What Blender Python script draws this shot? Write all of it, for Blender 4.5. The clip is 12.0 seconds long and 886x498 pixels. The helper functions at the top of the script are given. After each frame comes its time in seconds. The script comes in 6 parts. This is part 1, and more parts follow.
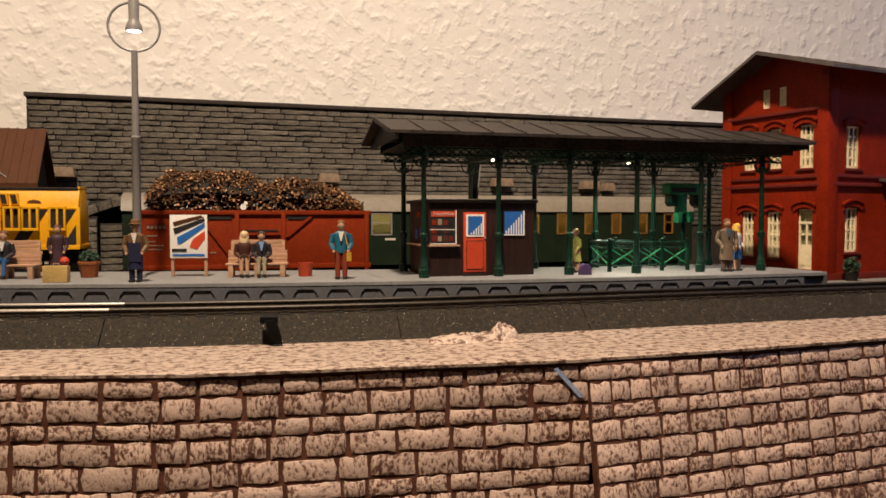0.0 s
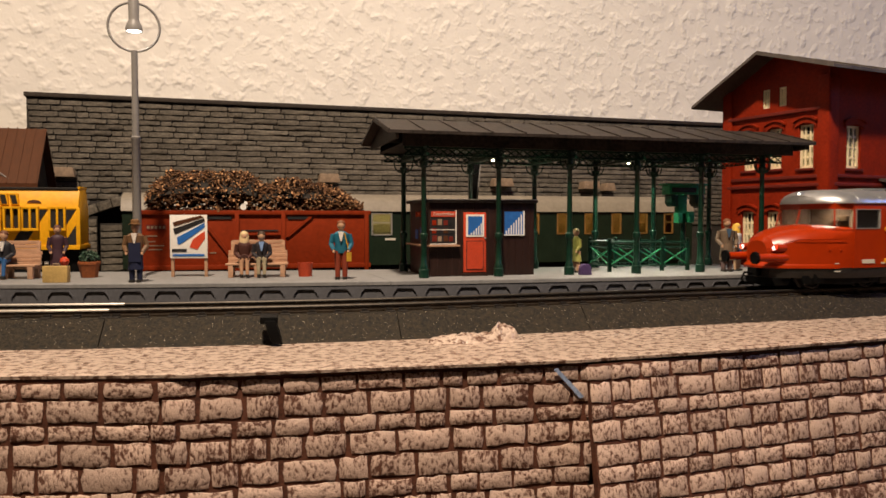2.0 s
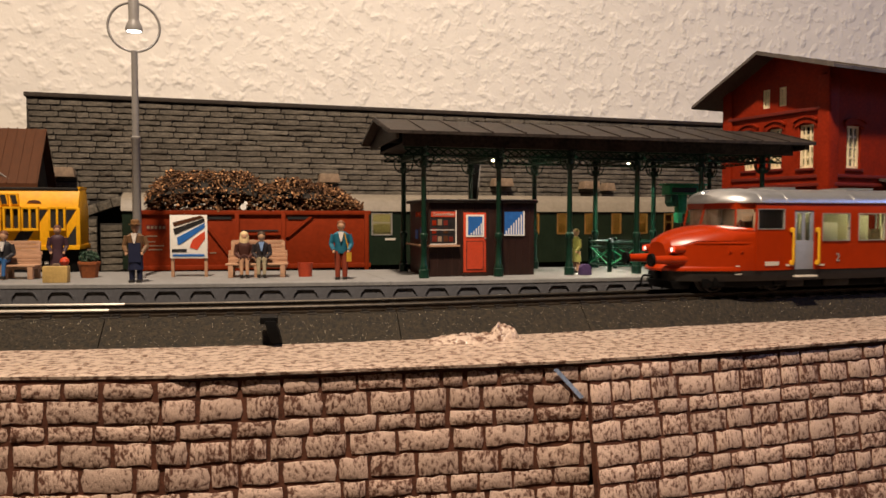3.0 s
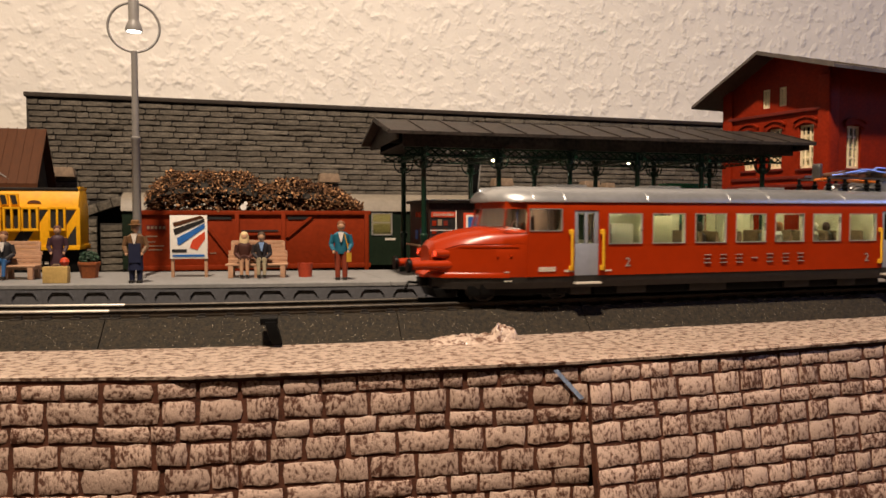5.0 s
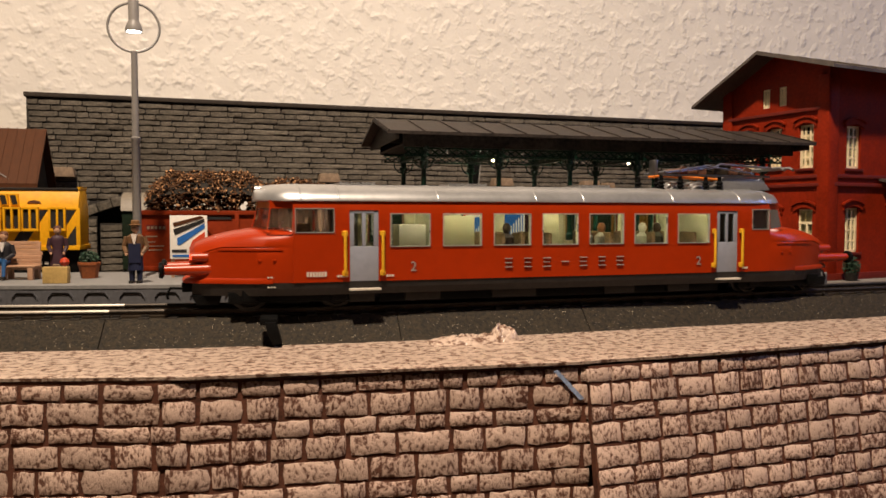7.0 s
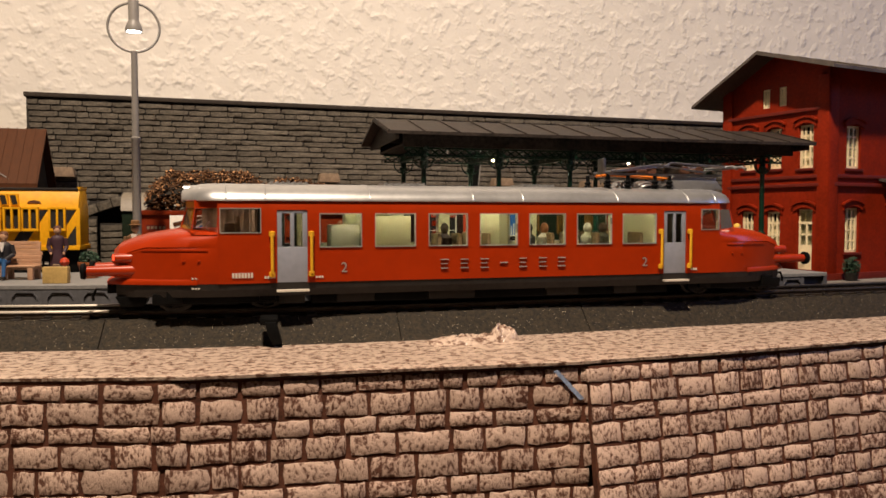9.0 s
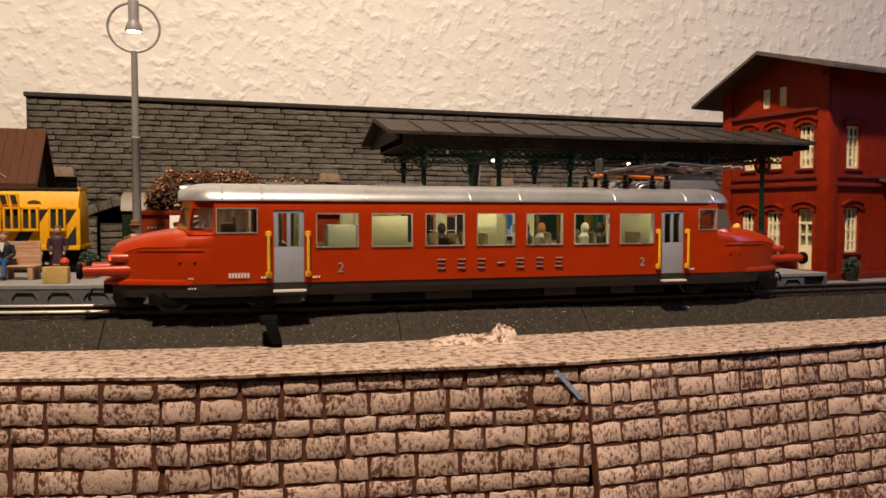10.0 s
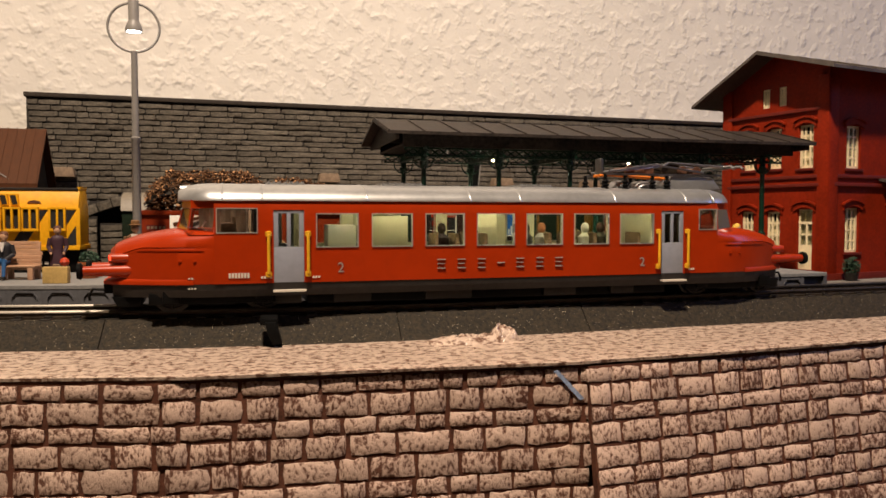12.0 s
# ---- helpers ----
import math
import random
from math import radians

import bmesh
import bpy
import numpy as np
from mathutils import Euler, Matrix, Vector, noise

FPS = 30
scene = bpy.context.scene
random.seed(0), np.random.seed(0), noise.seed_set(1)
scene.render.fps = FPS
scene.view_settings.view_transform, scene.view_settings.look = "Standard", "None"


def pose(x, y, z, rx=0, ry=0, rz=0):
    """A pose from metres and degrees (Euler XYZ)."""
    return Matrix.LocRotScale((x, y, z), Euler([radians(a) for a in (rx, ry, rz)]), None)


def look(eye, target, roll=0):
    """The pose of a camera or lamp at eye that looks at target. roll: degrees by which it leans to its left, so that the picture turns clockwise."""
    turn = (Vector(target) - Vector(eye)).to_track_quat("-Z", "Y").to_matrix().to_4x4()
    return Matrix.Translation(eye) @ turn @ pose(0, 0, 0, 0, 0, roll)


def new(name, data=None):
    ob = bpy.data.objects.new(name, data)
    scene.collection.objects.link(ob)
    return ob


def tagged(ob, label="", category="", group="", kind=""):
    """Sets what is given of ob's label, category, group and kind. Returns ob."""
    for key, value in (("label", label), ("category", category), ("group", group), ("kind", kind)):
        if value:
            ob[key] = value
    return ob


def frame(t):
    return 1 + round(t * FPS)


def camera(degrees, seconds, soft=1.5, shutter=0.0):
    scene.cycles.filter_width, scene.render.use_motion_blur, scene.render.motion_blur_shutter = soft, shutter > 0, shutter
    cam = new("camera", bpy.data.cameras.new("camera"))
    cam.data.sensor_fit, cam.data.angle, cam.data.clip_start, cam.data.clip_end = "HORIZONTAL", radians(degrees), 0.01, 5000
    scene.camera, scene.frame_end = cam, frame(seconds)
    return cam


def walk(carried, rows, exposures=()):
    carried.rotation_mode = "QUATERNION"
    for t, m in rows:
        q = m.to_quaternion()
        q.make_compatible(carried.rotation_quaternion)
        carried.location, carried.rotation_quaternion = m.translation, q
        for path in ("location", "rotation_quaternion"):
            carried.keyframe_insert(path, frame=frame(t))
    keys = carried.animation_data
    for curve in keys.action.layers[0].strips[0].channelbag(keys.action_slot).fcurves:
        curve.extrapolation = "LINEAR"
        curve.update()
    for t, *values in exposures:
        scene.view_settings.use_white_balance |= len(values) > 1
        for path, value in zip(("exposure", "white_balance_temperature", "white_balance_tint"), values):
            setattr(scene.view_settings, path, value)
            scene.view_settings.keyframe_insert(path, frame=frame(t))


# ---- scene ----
# A model railway at its true size: the code below works in millimetres and MM turns them into metres.
MM = 0.001

# ---- camera ----
cam = camera(60, 12.0, soft=1.6, shutter=0.5)
TURN, TILT = 17.85, 2.319


def eye(rise, dip):
    return pose(0, 0, (38.1 + rise) * MM, 90 - TILT - dip, 0, -TURN)


walk(cam, [(0, eye(0, 0)), (1.2, eye(0.08, 0.01)), (2.6, eye(0.3, 0.04)), (4.0, eye(0.7, 0.095)), (5.2, eye(0.98, 0.134)),
           (6.2, eye(1.15, 0.157)), (9.0, eye(1.15, 0.157)), (12, eye(1.15, 0.157))])

# ---- light: one warm room lamp overhead, a cool window far to the side, dim bounced room light ----
world = bpy.data.worlds.new("room")
scene.world = world
world.use_nodes = True
world.node_tree.nodes["Background"].inputs[0].default_value = (1.0, 0.72, 0.48, 1)
world.node_tree.nodes["Background"].inputs[1].default_value = 0.003
scene.view_settings.exposure = 0.0


def area(name, place, target, size, watts, colour, spread_angle=180):
    data = bpy.data.lights.new(name, "AREA")
    data.shape, data.size, data.energy, data.color = "DISK", size * MM, watts, colour
    ob = new(name, data)
    ob.matrix_basis = look([c * MM for c in place], [c * MM for c in target])
    data.spread = radians(spread_angle)
    return ob


def bulb(name, place, watts, colour, radius=1.0):
    data = bpy.data.lights.new(name, "POINT")
    data.energy, data.color, data.shadow_soft_size = watts, colour, radius * MM
    ob = new(name, data)
    ob.location = [c * MM for c in place]
    return ob


area("room_lamp_light", (-80, -45, 770), (110, 300, 30), 46, 5.6, (1.0, 0.80, 0.61), 115)
area("window_light", (730, 20, 330), (290, 270, 50), 200, 0.7, (0.30, 0.42, 1.0))

# ---- materials ----


def mat(name, colour, rough=0.5, metal=0.0, vary=0.15, scale=250.0, bump=0.1, fine=6.0, specular=0.3, dark=None, spots=0.0, coat=0.0,
        island=0.0, each=0.0, stretch=(1, 1, 1), depth=0.0003, low=0.38, high=0.62, apart=False):
    """A surface with broad and fine variation of tone, uneven gloss and fine relief; scale counts features to the metre."""
    m = bpy.data.materials.new(name)
    m.use_nodes = True
    nt = m.node_tree
    b = nt.nodes["Principled BSDF"]
    n, l = nt.nodes.new, nt.links.new
    co = n("ShaderNodeTexCoord")
    mp = n("ShaderNodeMapping")
    mp.inputs["Scale"].default_value = stretch
    l(co.outputs["Object"], mp.inputs["Vector"])
    if apart:
        rnd = n("ShaderNodeObjectInfo")
        far = n("ShaderNodeVectorMath")
        far.operation = "SCALE"
        far.inputs[0].default_value = (3.1, 5.7, 2.3)
        l(rnd.outputs["Random"], far.inputs["Scale"])
        l(far.outputs[0], mp.inputs["Location"])
    big = n("ShaderNodeTexNoise")
    big.inputs["Scale"].default_value, big.inputs["Detail"].default_value = scale, 5
    small = n("ShaderNodeTexNoise")
    small.inputs["Scale"].default_value, small.inputs["Detail"].default_value = scale * fine, 4
    l(mp.outputs[0], big.inputs["Vector"])
    l(mp.outputs[0], small.inputs["Vector"])
    add = n("ShaderNodeMath")
    add.operation = "MULTIPLY_ADD"
    add.inputs[1].default_value = 0.5
    l(small.outputs[0], add.inputs[0])
    half = n("ShaderNodeMath")
    half.operation = "MULTIPLY"
    half.inputs[1].default_value = 0.5
    l(big.outputs[0], half.inputs[0])
    l(half.outputs[0], add.inputs[2])
    ramp = n("ShaderNodeValToRGB")
    lo = dark if dark else [c * (1 - vary * 1.6) for c in colour]
    hi = [min(1, c * (1 + vary)) for c in colour]
    ramp.color_ramp.elements[0].position, ramp.color_ramp.elements[1].position = low, high
    ramp.color_ramp.elements[0].color, ramp.color_ramp.elements[1].color = (*lo, 1), (*hi, 1)
    l(add.outputs[0], ramp.inputs[0])
    out = ramp.outputs[0]
    if spots:
        vor = n("ShaderNodeTexVoronoi")
        vor.inputs["Scale"].default_value = scale * 2.5
        l(mp.outputs[0], vor.inputs["Vector"])
        st = n("ShaderNodeMath")
        st.operation, st.inputs[1].default_value = "LESS_THAN", spots
        l(vor.outputs["Distance"], st.inputs[0])
        sep = n("ShaderNodeSeparateColor")
        l(vor.outputs["Color"], sep.inputs[0])
        few = n("ShaderNodeMath")
        few.operation, few.inputs[1].default_value = "GREATER_THAN", 0.78
        l(sep.outputs[0], few.inputs[0])
        both = n("ShaderNodeMath")
        both.operation = "MULTIPLY"
        l(st.outputs[0], both.inputs[0])
        l(few.outputs[0], both.inputs[1])
        mx = n("ShaderNodeMix")
        mx.data_type = "RGBA"
        l(both.outputs[0], mx.inputs[0])
        l(out, mx.inputs[6])
        mx.inputs[7].default_value = (0.6, 0.52, 0.38, 1)
        out = mx.outputs[2]
    if island or each:
        src = n("ShaderNodeNewGeometry").outputs["Random Per Island"] if island else n("ShaderNodeObjectInfo").outputs["Random"]
        mr = n("ShaderNodeMapRange")
        amount = island or each
        mr.inputs[3].default_value, mr.inputs[4].default_value = 1 - amount, 1 + amount * 0.6
        l(src, mr.inputs[0])
        hs = n("ShaderNodeHueSaturation")
        l(mr.outputs[0], hs.inputs["Value"])
        l(out, hs.inputs["Color"])
        out = hs.outputs[0]
    l(out, b.inputs["Base Color"])
    b.inputs["Metallic"].default_value, b.inputs["Specular IOR Level"].default_value = metal, specular
    b.inputs["Coat Weight"].default_value = coat
    rr = n("ShaderNodeMapRange")
    rr.inputs[3].default_value, rr.inputs[4].default_value = max(0.03, rough * 0.8), min(1, rough * 1.25)
    l(big.outputs[0], rr.inputs[0])
    l(rr.outputs[0], b.inputs["Roughness"])
    if bump:
        bp = n("ShaderNodeBump")
        bp.inputs["Strength"].default_value, bp.inputs["Distance"].default_value = bump, depth
        l(add.outputs[0], bp.inputs["Height"])
        l(bp.outputs[0], b.inputs["Normal"])
    return m


def glow(name, colour, strength):
    m = bpy.data.materials.new(name)
    m.use_nodes = True
    b = m.node_tree.nodes["Principled BSDF"]
    b.inputs["Base Color"].default_value = (*colour, 1)
    b.inputs["Emission Color"].default_value, b.inputs["Emission Strength"].default_value = (*colour, 1), strength
    return m


def glass(name, tint=(1, 1, 1), rough=0.02, ior=1.28, share=0.6):
    m = bpy.data.materials.new(name)
    m.use_nodes = True
    nt = m.node_tree
    nt.nodes.remove(nt.nodes["Principled BSDF"])
    tr, gl, mx, fr = [nt.nodes.new(k) for k in ("ShaderNodeBsdfTransparent", "ShaderNodeBsdfGlossy", "ShaderNodeMixShader", "ShaderNodeFresnel")]
    tr.inputs[0].default_value = (*tint, 1)
    gl.inputs["Roughness"].default_value = rough
    fr.inputs[0].default_value = ior
    less = nt.nodes.new("ShaderNodeMath")
    less.operation, less.inputs[1].default_value = "MULTIPLY", share
    nt.links.new(fr.outputs[0], less.inputs[0])
    nt.links.new(less.outputs[0], mx.inputs[0])
    nt.links.new(tr.outputs[0], mx.inputs[1])
    nt.links.new(gl.outputs[0], mx.inputs[2])
    nt.links.new(mx.outputs[0], nt.nodes["Material Output"].inputs[0])
    return m




def woodchip(name, colour):
    """Painted woodchip paper: a soft uneven ground with scattered raised chips."""
    m = bpy.data.materials.new(name)
    m.use_nodes = True
    nt = m.node_tree
    b = nt.nodes["Principled BSDF"]
    n, l = nt.nodes.new, nt.links.new
    co, chips, swell = n("ShaderNodeTexCoord"), n("ShaderNodeTexNoise"), n("ShaderNodeTexNoise")
    for node, scale, detail in ((chips, 120, 2.0), (swell, 46, 4)):
        node.inputs["Scale"].default_value, node.inputs["Detail"].default_value = scale, detail
        l(co.outputs["Object"], node.inputs["Vector"])
    rise = n("ShaderNodeMapRange")
    rise.interpolation_type = "SMOOTHSTEP"
    rise.inputs[1].default_value, rise.inputs[2].default_value = 0.44, 0.78
    l(chips.outputs[0], rise.inputs[0])
    add = n("ShaderNodeMath")
    add.operation, add.inputs[1].default_value = "MULTIPLY_ADD", 1.6
    l(swell.outputs[0], add.inputs[0])
    l(rise.outputs[0], add.inputs[2])
    bp = n("ShaderNodeBump")
    bp.inputs["Strength"].default_value, bp.inputs["Distance"].default_value = 0.6, 0.0013
    l(add.outputs[0], bp.inputs["Height"])
    l(bp.outputs[0], b.inputs["Normal"])
    ramp = n("ShaderNodeValToRGB")
    ramp.color_ramp.elements[0].color = (*[c * 0.95 for c in colour], 1)
    ramp.color_ramp.elements[1].color = (*[c * 1.03 for c in colour], 1)
    l(swell.outputs[0], ramp.inputs[0])
    l(ramp.outputs[0], b.inputs["Base Color"])
    b.inputs["Roughness"].default_value, b.inputs["Specular IOR Level"].default_value = 0.9, 0.1
    return m


PLASTER = woodchip("woodchip_plaster", (0.76, 0.72, 0.66))
CEIL = mat("ceiling_paint", (0.2, 0.175, 0.15), 0.9, vary=0.05, scale=6, bump=0.1)
FLOORWOOD = mat("room_floor", (0.22, 0.13, 0.07), 0.5, vary=0.2, scale=8, stretch=(1, 8, 1))
BOARD = mat("board_brown", (0.10, 0.075, 0.05), 0.8, vary=0.25, scale=60)
SHEET = mat("printed_ledge", (0.46, 0.355, 0.285), 0.27, vary=0.08, scale=340, dark=(0.13, 0.07, 0.048), bump=1.0, fine=2.4, stretch=(1.0, 1.25, 1), specular=0.5, depth=0.0006, low=0.42, high=0.52)
GROUT = mat("dark_joint", (0.095, 0.034, 0.019), 0.7, vary=0.3, scale=200)


def stone_print(name, light, dark):
    """Pale pitted stone: crisp dark pits that crowd on some stones and leave others nearly plain."""
    m = bpy.data.materials.new(name)
    m.use_nodes = True
    nt = m.node_tree
    b = nt.nodes["Principled BSDF"]
    n, l = nt.nodes.new, nt.links.new
    co, info, shift = n("ShaderNodeTexCoord"), n("ShaderNodeObjectInfo"), n("ShaderNodeVectorMath")
    far = n("ShaderNodeVectorMath")
    far.operation = "SCALE"
    far.inputs[0].default_value = (3.1, 5.7, 2.3)
    l(info.outputs["Random"], far.inputs["Scale"])
    lean = n("ShaderNodeMapping")
    lean.inputs["Rotation"].default_value, lean.inputs["Scale"].default_value = (0, 0.6, 0), (1.1, 1, 0.8)
    l(co.outputs["Object"], lean.inputs["Vector"])
    l(lean.outputs[0], shift.inputs[0])
    l(far.outputs[0], shift.inputs[1])
    pits, broad, grain = n("ShaderNodeTexNoise"), n("ShaderNodeTexNoise"), n("ShaderNodeTexNoise")
    for node, scale, detail, warp in ((pits, 930, 5, 0.25), (broad, 170, 2, 0.0), (grain, 2600, 2, 0.0)):
        node.inputs["Scale"].default_value, node.inputs["Detail"].default_value, node.inputs["Distortion"].default_value = scale, detail, warp
        node.inputs["Roughness"].default_value = 0.62
        l(shift.outputs[0], node.inputs["Vector"])
    lift = n("ShaderNodeMapRange")
    lift.inputs[3].default_value, lift.inputs[4].default_value = -0.02, 0.075
    l(info.outputs["Random"], lift.inputs[0])
    total = n("ShaderNodeMath")
    l(pits.outputs[0], total.inputs[0])
    l(lift.outputs[0], total.inputs[1])
    patch = n("ShaderNodeMath")
    patch.operation, patch.inputs[1].default_value = "MULTIPLY_ADD", 0.3
    l(broad.outputs[0], patch.inputs[0])
    l(total.outputs[0], patch.inputs[2])
    ramp = n("ShaderNodeValToRGB")
    for k, (p, c) in enumerate(((0.56, dark), (0.625, [a * 0.45 + d * 0.55 for a, d in zip(light, dark)]), (0.70, light))):
        e = ramp.color_ramp.elements[k] if k < 2 else ramp.color_ramp.elements.new(p)
        e.position, e.color = p, (*c, 1)
    l(patch.outputs[0], ramp.inputs[0])
    fine = n("ShaderNodeMapRange")
    fine.inputs[1].default_value, fine.inputs[2].default_value, fine.inputs[3].default_value, fine.inputs[4].default_value = 0.3, 0.7, 0.86, 1.08
    l(grain.outputs[0], fine.inputs[0])
    own = n("ShaderNodeMath")
    own.operation, own.inputs[1].default_value = "MULTIPLY", 7.31
    l(info.outputs["Random"], own.inputs[0])
    wrap = n("ShaderNodeMath")
    wrap.operation = "FRACT"
    l(own.outputs[0], wrap.inputs[0])
    tone = n("ShaderNodeMapRange")
    tone.inputs[3].default_value, tone.inputs[4].default_value = 0.78, 1.08
    l(wrap.outputs[0], tone.inputs[0])
    both = n("ShaderNodeMath")
    both.operation = "MULTIPLY"
    l(fine.outputs[0], both.inputs[0])
    l(tone.outputs[0], both.inputs[1])
    hs = n("ShaderNodeHueSaturation")
    l(both.outputs[0], hs.inputs["Value"])
    l(ramp.outputs[0], hs.inputs["Color"])
    l(hs.outputs[0], b.inputs["Base Color"])
    b.inputs["Roughness"].default_value, b.inputs["Specular IOR Level"].default_value = 0.5, 0.25
    bp = n("ShaderNodeBump")
    bp.inputs["Strength"].default_value, bp.inputs["Distance"].default_value = 0.6, 0.0006
    l(patch.outputs[0], bp.inputs["Height"])
    l(bp.outputs[0], b.inputs["Normal"])
    return m


STONE = stone_print("printed_stone", (0.63, 0.455, 0.365), (0.13, 0.058, 0.039))
BALLAST = mat("ballast_plastic", (0.024, 0.018, 0.0105), 0.75, vary=0.5, scale=700, bump=1.0, fine=2.5, specular=0.25, spots=0.17, depth=0.0006)
RAIL = mat("rail_steel", (0.6, 0.56, 0.5), 0.34, 1.0, vary=0.15, scale=120, bump=0.03)
RAILBRIGHT = mat("polished_rail", (0.6, 0.55, 0.48), 0.36, 0.7, vary=0.08, scale=120, bump=0.02)
RAILDARK = mat("browned_rail", (0.05, 0.043, 0.036), 0.5, 0.8, vary=0.2, scale=120, bump=0.03)
RAILWEB = mat("rail_web", (0.06, 0.045, 0.032), 0.4, 0.6, vary=0.25, scale=150)
TIE = mat("tie_plastic", (0.021, 0.018, 0.0156), 0.5, vary=0.2, scale=300)
BLACK = mat("black_plastic", (0.005, 0.005, 0.005), 0.4, vary=0.2, scale=200, specular=0.06)
DECK = mat("platform_grey", (0.194, 0.191, 0.187), 0.65, vary=0.1, scale=90, bump=0.25)
DECKFACE = mat("platform_face", (0.088, 0.088, 0.096), 0.6, vary=0.12, scale=120, bump=0.2)
RED = mat("railcar_red", (0.305, 0.0235, 0.001), 0.3, vary=0.05, scale=60, bump=0.03, specular=0.32)
SILVER = mat("roof_silver", (0.425, 0.425, 0.425), 0.34, 0.75, vary=0.06, scale=80, bump=0.04)
SKIRT = mat("skirt_grey", (0.016, 0.0135, 0.0115), 0.5, vary=0.2, scale=120)
DOORGREY = mat("door_grey", (0.235, 0.25, 0.295), 0.4, vary=0.05, scale=100, bump=0.05)
YELLOW = mat("rail_yellow", (0.612, 0.323, 0.017), 0.4, vary=0.08, scale=150)
CREAM = mat("cab_cream", (0.52, 0.48, 0.33), 0.6, vary=0.08, scale=100)
CHROME = mat("bright_metal", (0.5, 0.48, 0.45), 0.28, 0.6, vary=0.05, scale=150, bump=0.02)
PANTO = mat("panto_metal", (0.42, 0.42, 0.43), 0.3, 1.0, vary=0.1, scale=150, bump=0.02)
PANE = glass("clear_pane", (0.9, 0.93, 0.9))
CABPANE = glass("cab_pane", (0.86, 0.8, 0.76), 0.08, 1.6, 1.0)
LAMPWHITE = glow("headlamp_glow", (1.0, 0.92, 0.8), 2.6)
CABINLIGHT = glow("cabin_light", (1.0, 0.9, 0.62), 13.0)
BRONZE = mat("dark_insulator", (0.11, 0.05, 0.03), 0.35, vary=0.2, scale=150)
ORANGE = mat("orange_rod", (0.62, 0.17, 0.02), 0.4, vary=0.1, scale=150)
PRINT = mat("cream_print", (0.55, 0.50, 0.42), 0.5, vary=0.05, scale=200)
GREEN = mat("iron_green", (0.004, 0.026, 0.0145), 0.35, vary=0.2, scale=150, bump=0.05)
BRIGHTGREEN = mat("sign_green", (0.018, 0.19, 0.08), 0.4, vary=0.15, scale=150)
ROOFDARK = mat("canopy_roof", (0.030, 0.0225, 0.018), 0.55, vary=0.4, scale=110, bump=0.4, specular=0.2)
KIOSK = mat("kiosk_brown", (0.022, 0.008, 0.005), 0.5, vary=0.25, scale=150, stretch=(6, 6, 0.6))
BRICKRED = mat("brick_red", (0.21, 0.016, 0.003), 0.6, vary=0.15, scale=120, bump=0.2, specular=0.1)
BRICKTRIM = mat("brick_trim", (0.12, 0.010, 0.004), 0.6, vary=0.15, scale=150)
SLATE = mat("station_slate", (0.0805, 0.0665, 0.0595), 0.5, vary=0.2, scale=140, bump=0.2)
WINCREAM = mat("window_cream", (0.78, 0.66, 0.43), 0.5, vary=0.06, scale=200)
CURTAIN = mat("curtain", (0.70, 0.58, 0.38), 0.8, vary=0.1, scale=250, stretch=(5, 5, 0.6))
# near-black base colour that stands in for shade inside hollow parts
SHADEDARK = mat("dark_interior", (0.02, 0.016, 0.012), 0.9, vary=0.2, scale=80)
WAGON = mat("wagon_red", (0.19, 0.022, 0.004), 0.55, vary=0.12, scale=90, bump=0.1, specular=0.12)
COACH = mat("coach_green", (0.0108, 0.0192, 0.0108), 0.35, vary=0.15, scale=100)
COACHROOF = mat("coach_roof", (0.21, 0.18, 0.14), 0.5, vary=0.08, scale=70)
GREYSTONE = mat("grey_stone", (0.125, 0.108, 0.086), 0.75, vary=0.3, scale=160, bump=0.6, each=0.22, depth=0.0006, specular=0.15)
GREYJOINT = mat("grey_joint", (0.036, 0.031, 0.026), 0.8, vary=0.25, scale=150)
COPING = mat("coping_dark", (0.036, 0.027, 0.021), 0.7, vary=0.25, scale=120)
TAN = mat("tan_wood", (0.42, 0.245, 0.15), 0.55, vary=0.15, scale=180, stretch=(1, 1, 5))
TANPLATE = mat("tan_plate", (0.238, 0.168, 0.112), 0.7, vary=0.15, scale=150)
CASE = mat("suitcase_tan", (0.44, 0.296, 0.104), 0.5, vary=0.12, scale=200)
TERRA = mat("terracotta", (0.26, 0.075, 0.022), 0.6, vary=0.15, scale=200)
LEAF = mat("leaf_green", (0.025, 0.055, 0.03), 0.6, vary=0.3, scale=300, island=0.35)
BUCKET = mat("bucket_red", (0.336, 0.044, 0.016), 0.45, vary=0.12, scale=200)
LAMPGREY = mat("lamp_grey", (0.21, 0.196, 0.182), 0.4, vary=0.06, scale=120, bump=0.05)
LAMPGLOW = glow("street_lamp_glow", (1.0, 0.95, 0.85), 14.0)
BULB = glow("small_bulb", (1.0, 0.85, 0.5), 18.0)
CRANEYELLOW = mat("wagon_yellow", (0.66, 0.32, 0.008), 0.45, vary=0.08, scale=100, specular=0.15)
BROWNROOF = mat("hut_roof", (0.075, 0.028, 0.012), 0.6, vary=0.15, scale=200, stretch=(6, 1, 1), specular=0.12)
WHITE = mat("white_paper", (0.72, 0.68, 0.62), 0.6, vary=0.04, scale=150)
INK = mat("print_black", (0.02, 0.018, 0.018), 0.5, vary=0.2, scale=200)
BLUE = mat("print_blue", (0.02, 0.11, 0.36), 0.5, vary=0.1, scale=200)
SIGNRED = mat("print_red", (0.50, 0.055, 0.02), 0.5, vary=0.1, scale=200)
BARK = mat("log_bark", (0.11, 0.048, 0.018), 0.8, vary=0.4, scale=250, island=0.6)
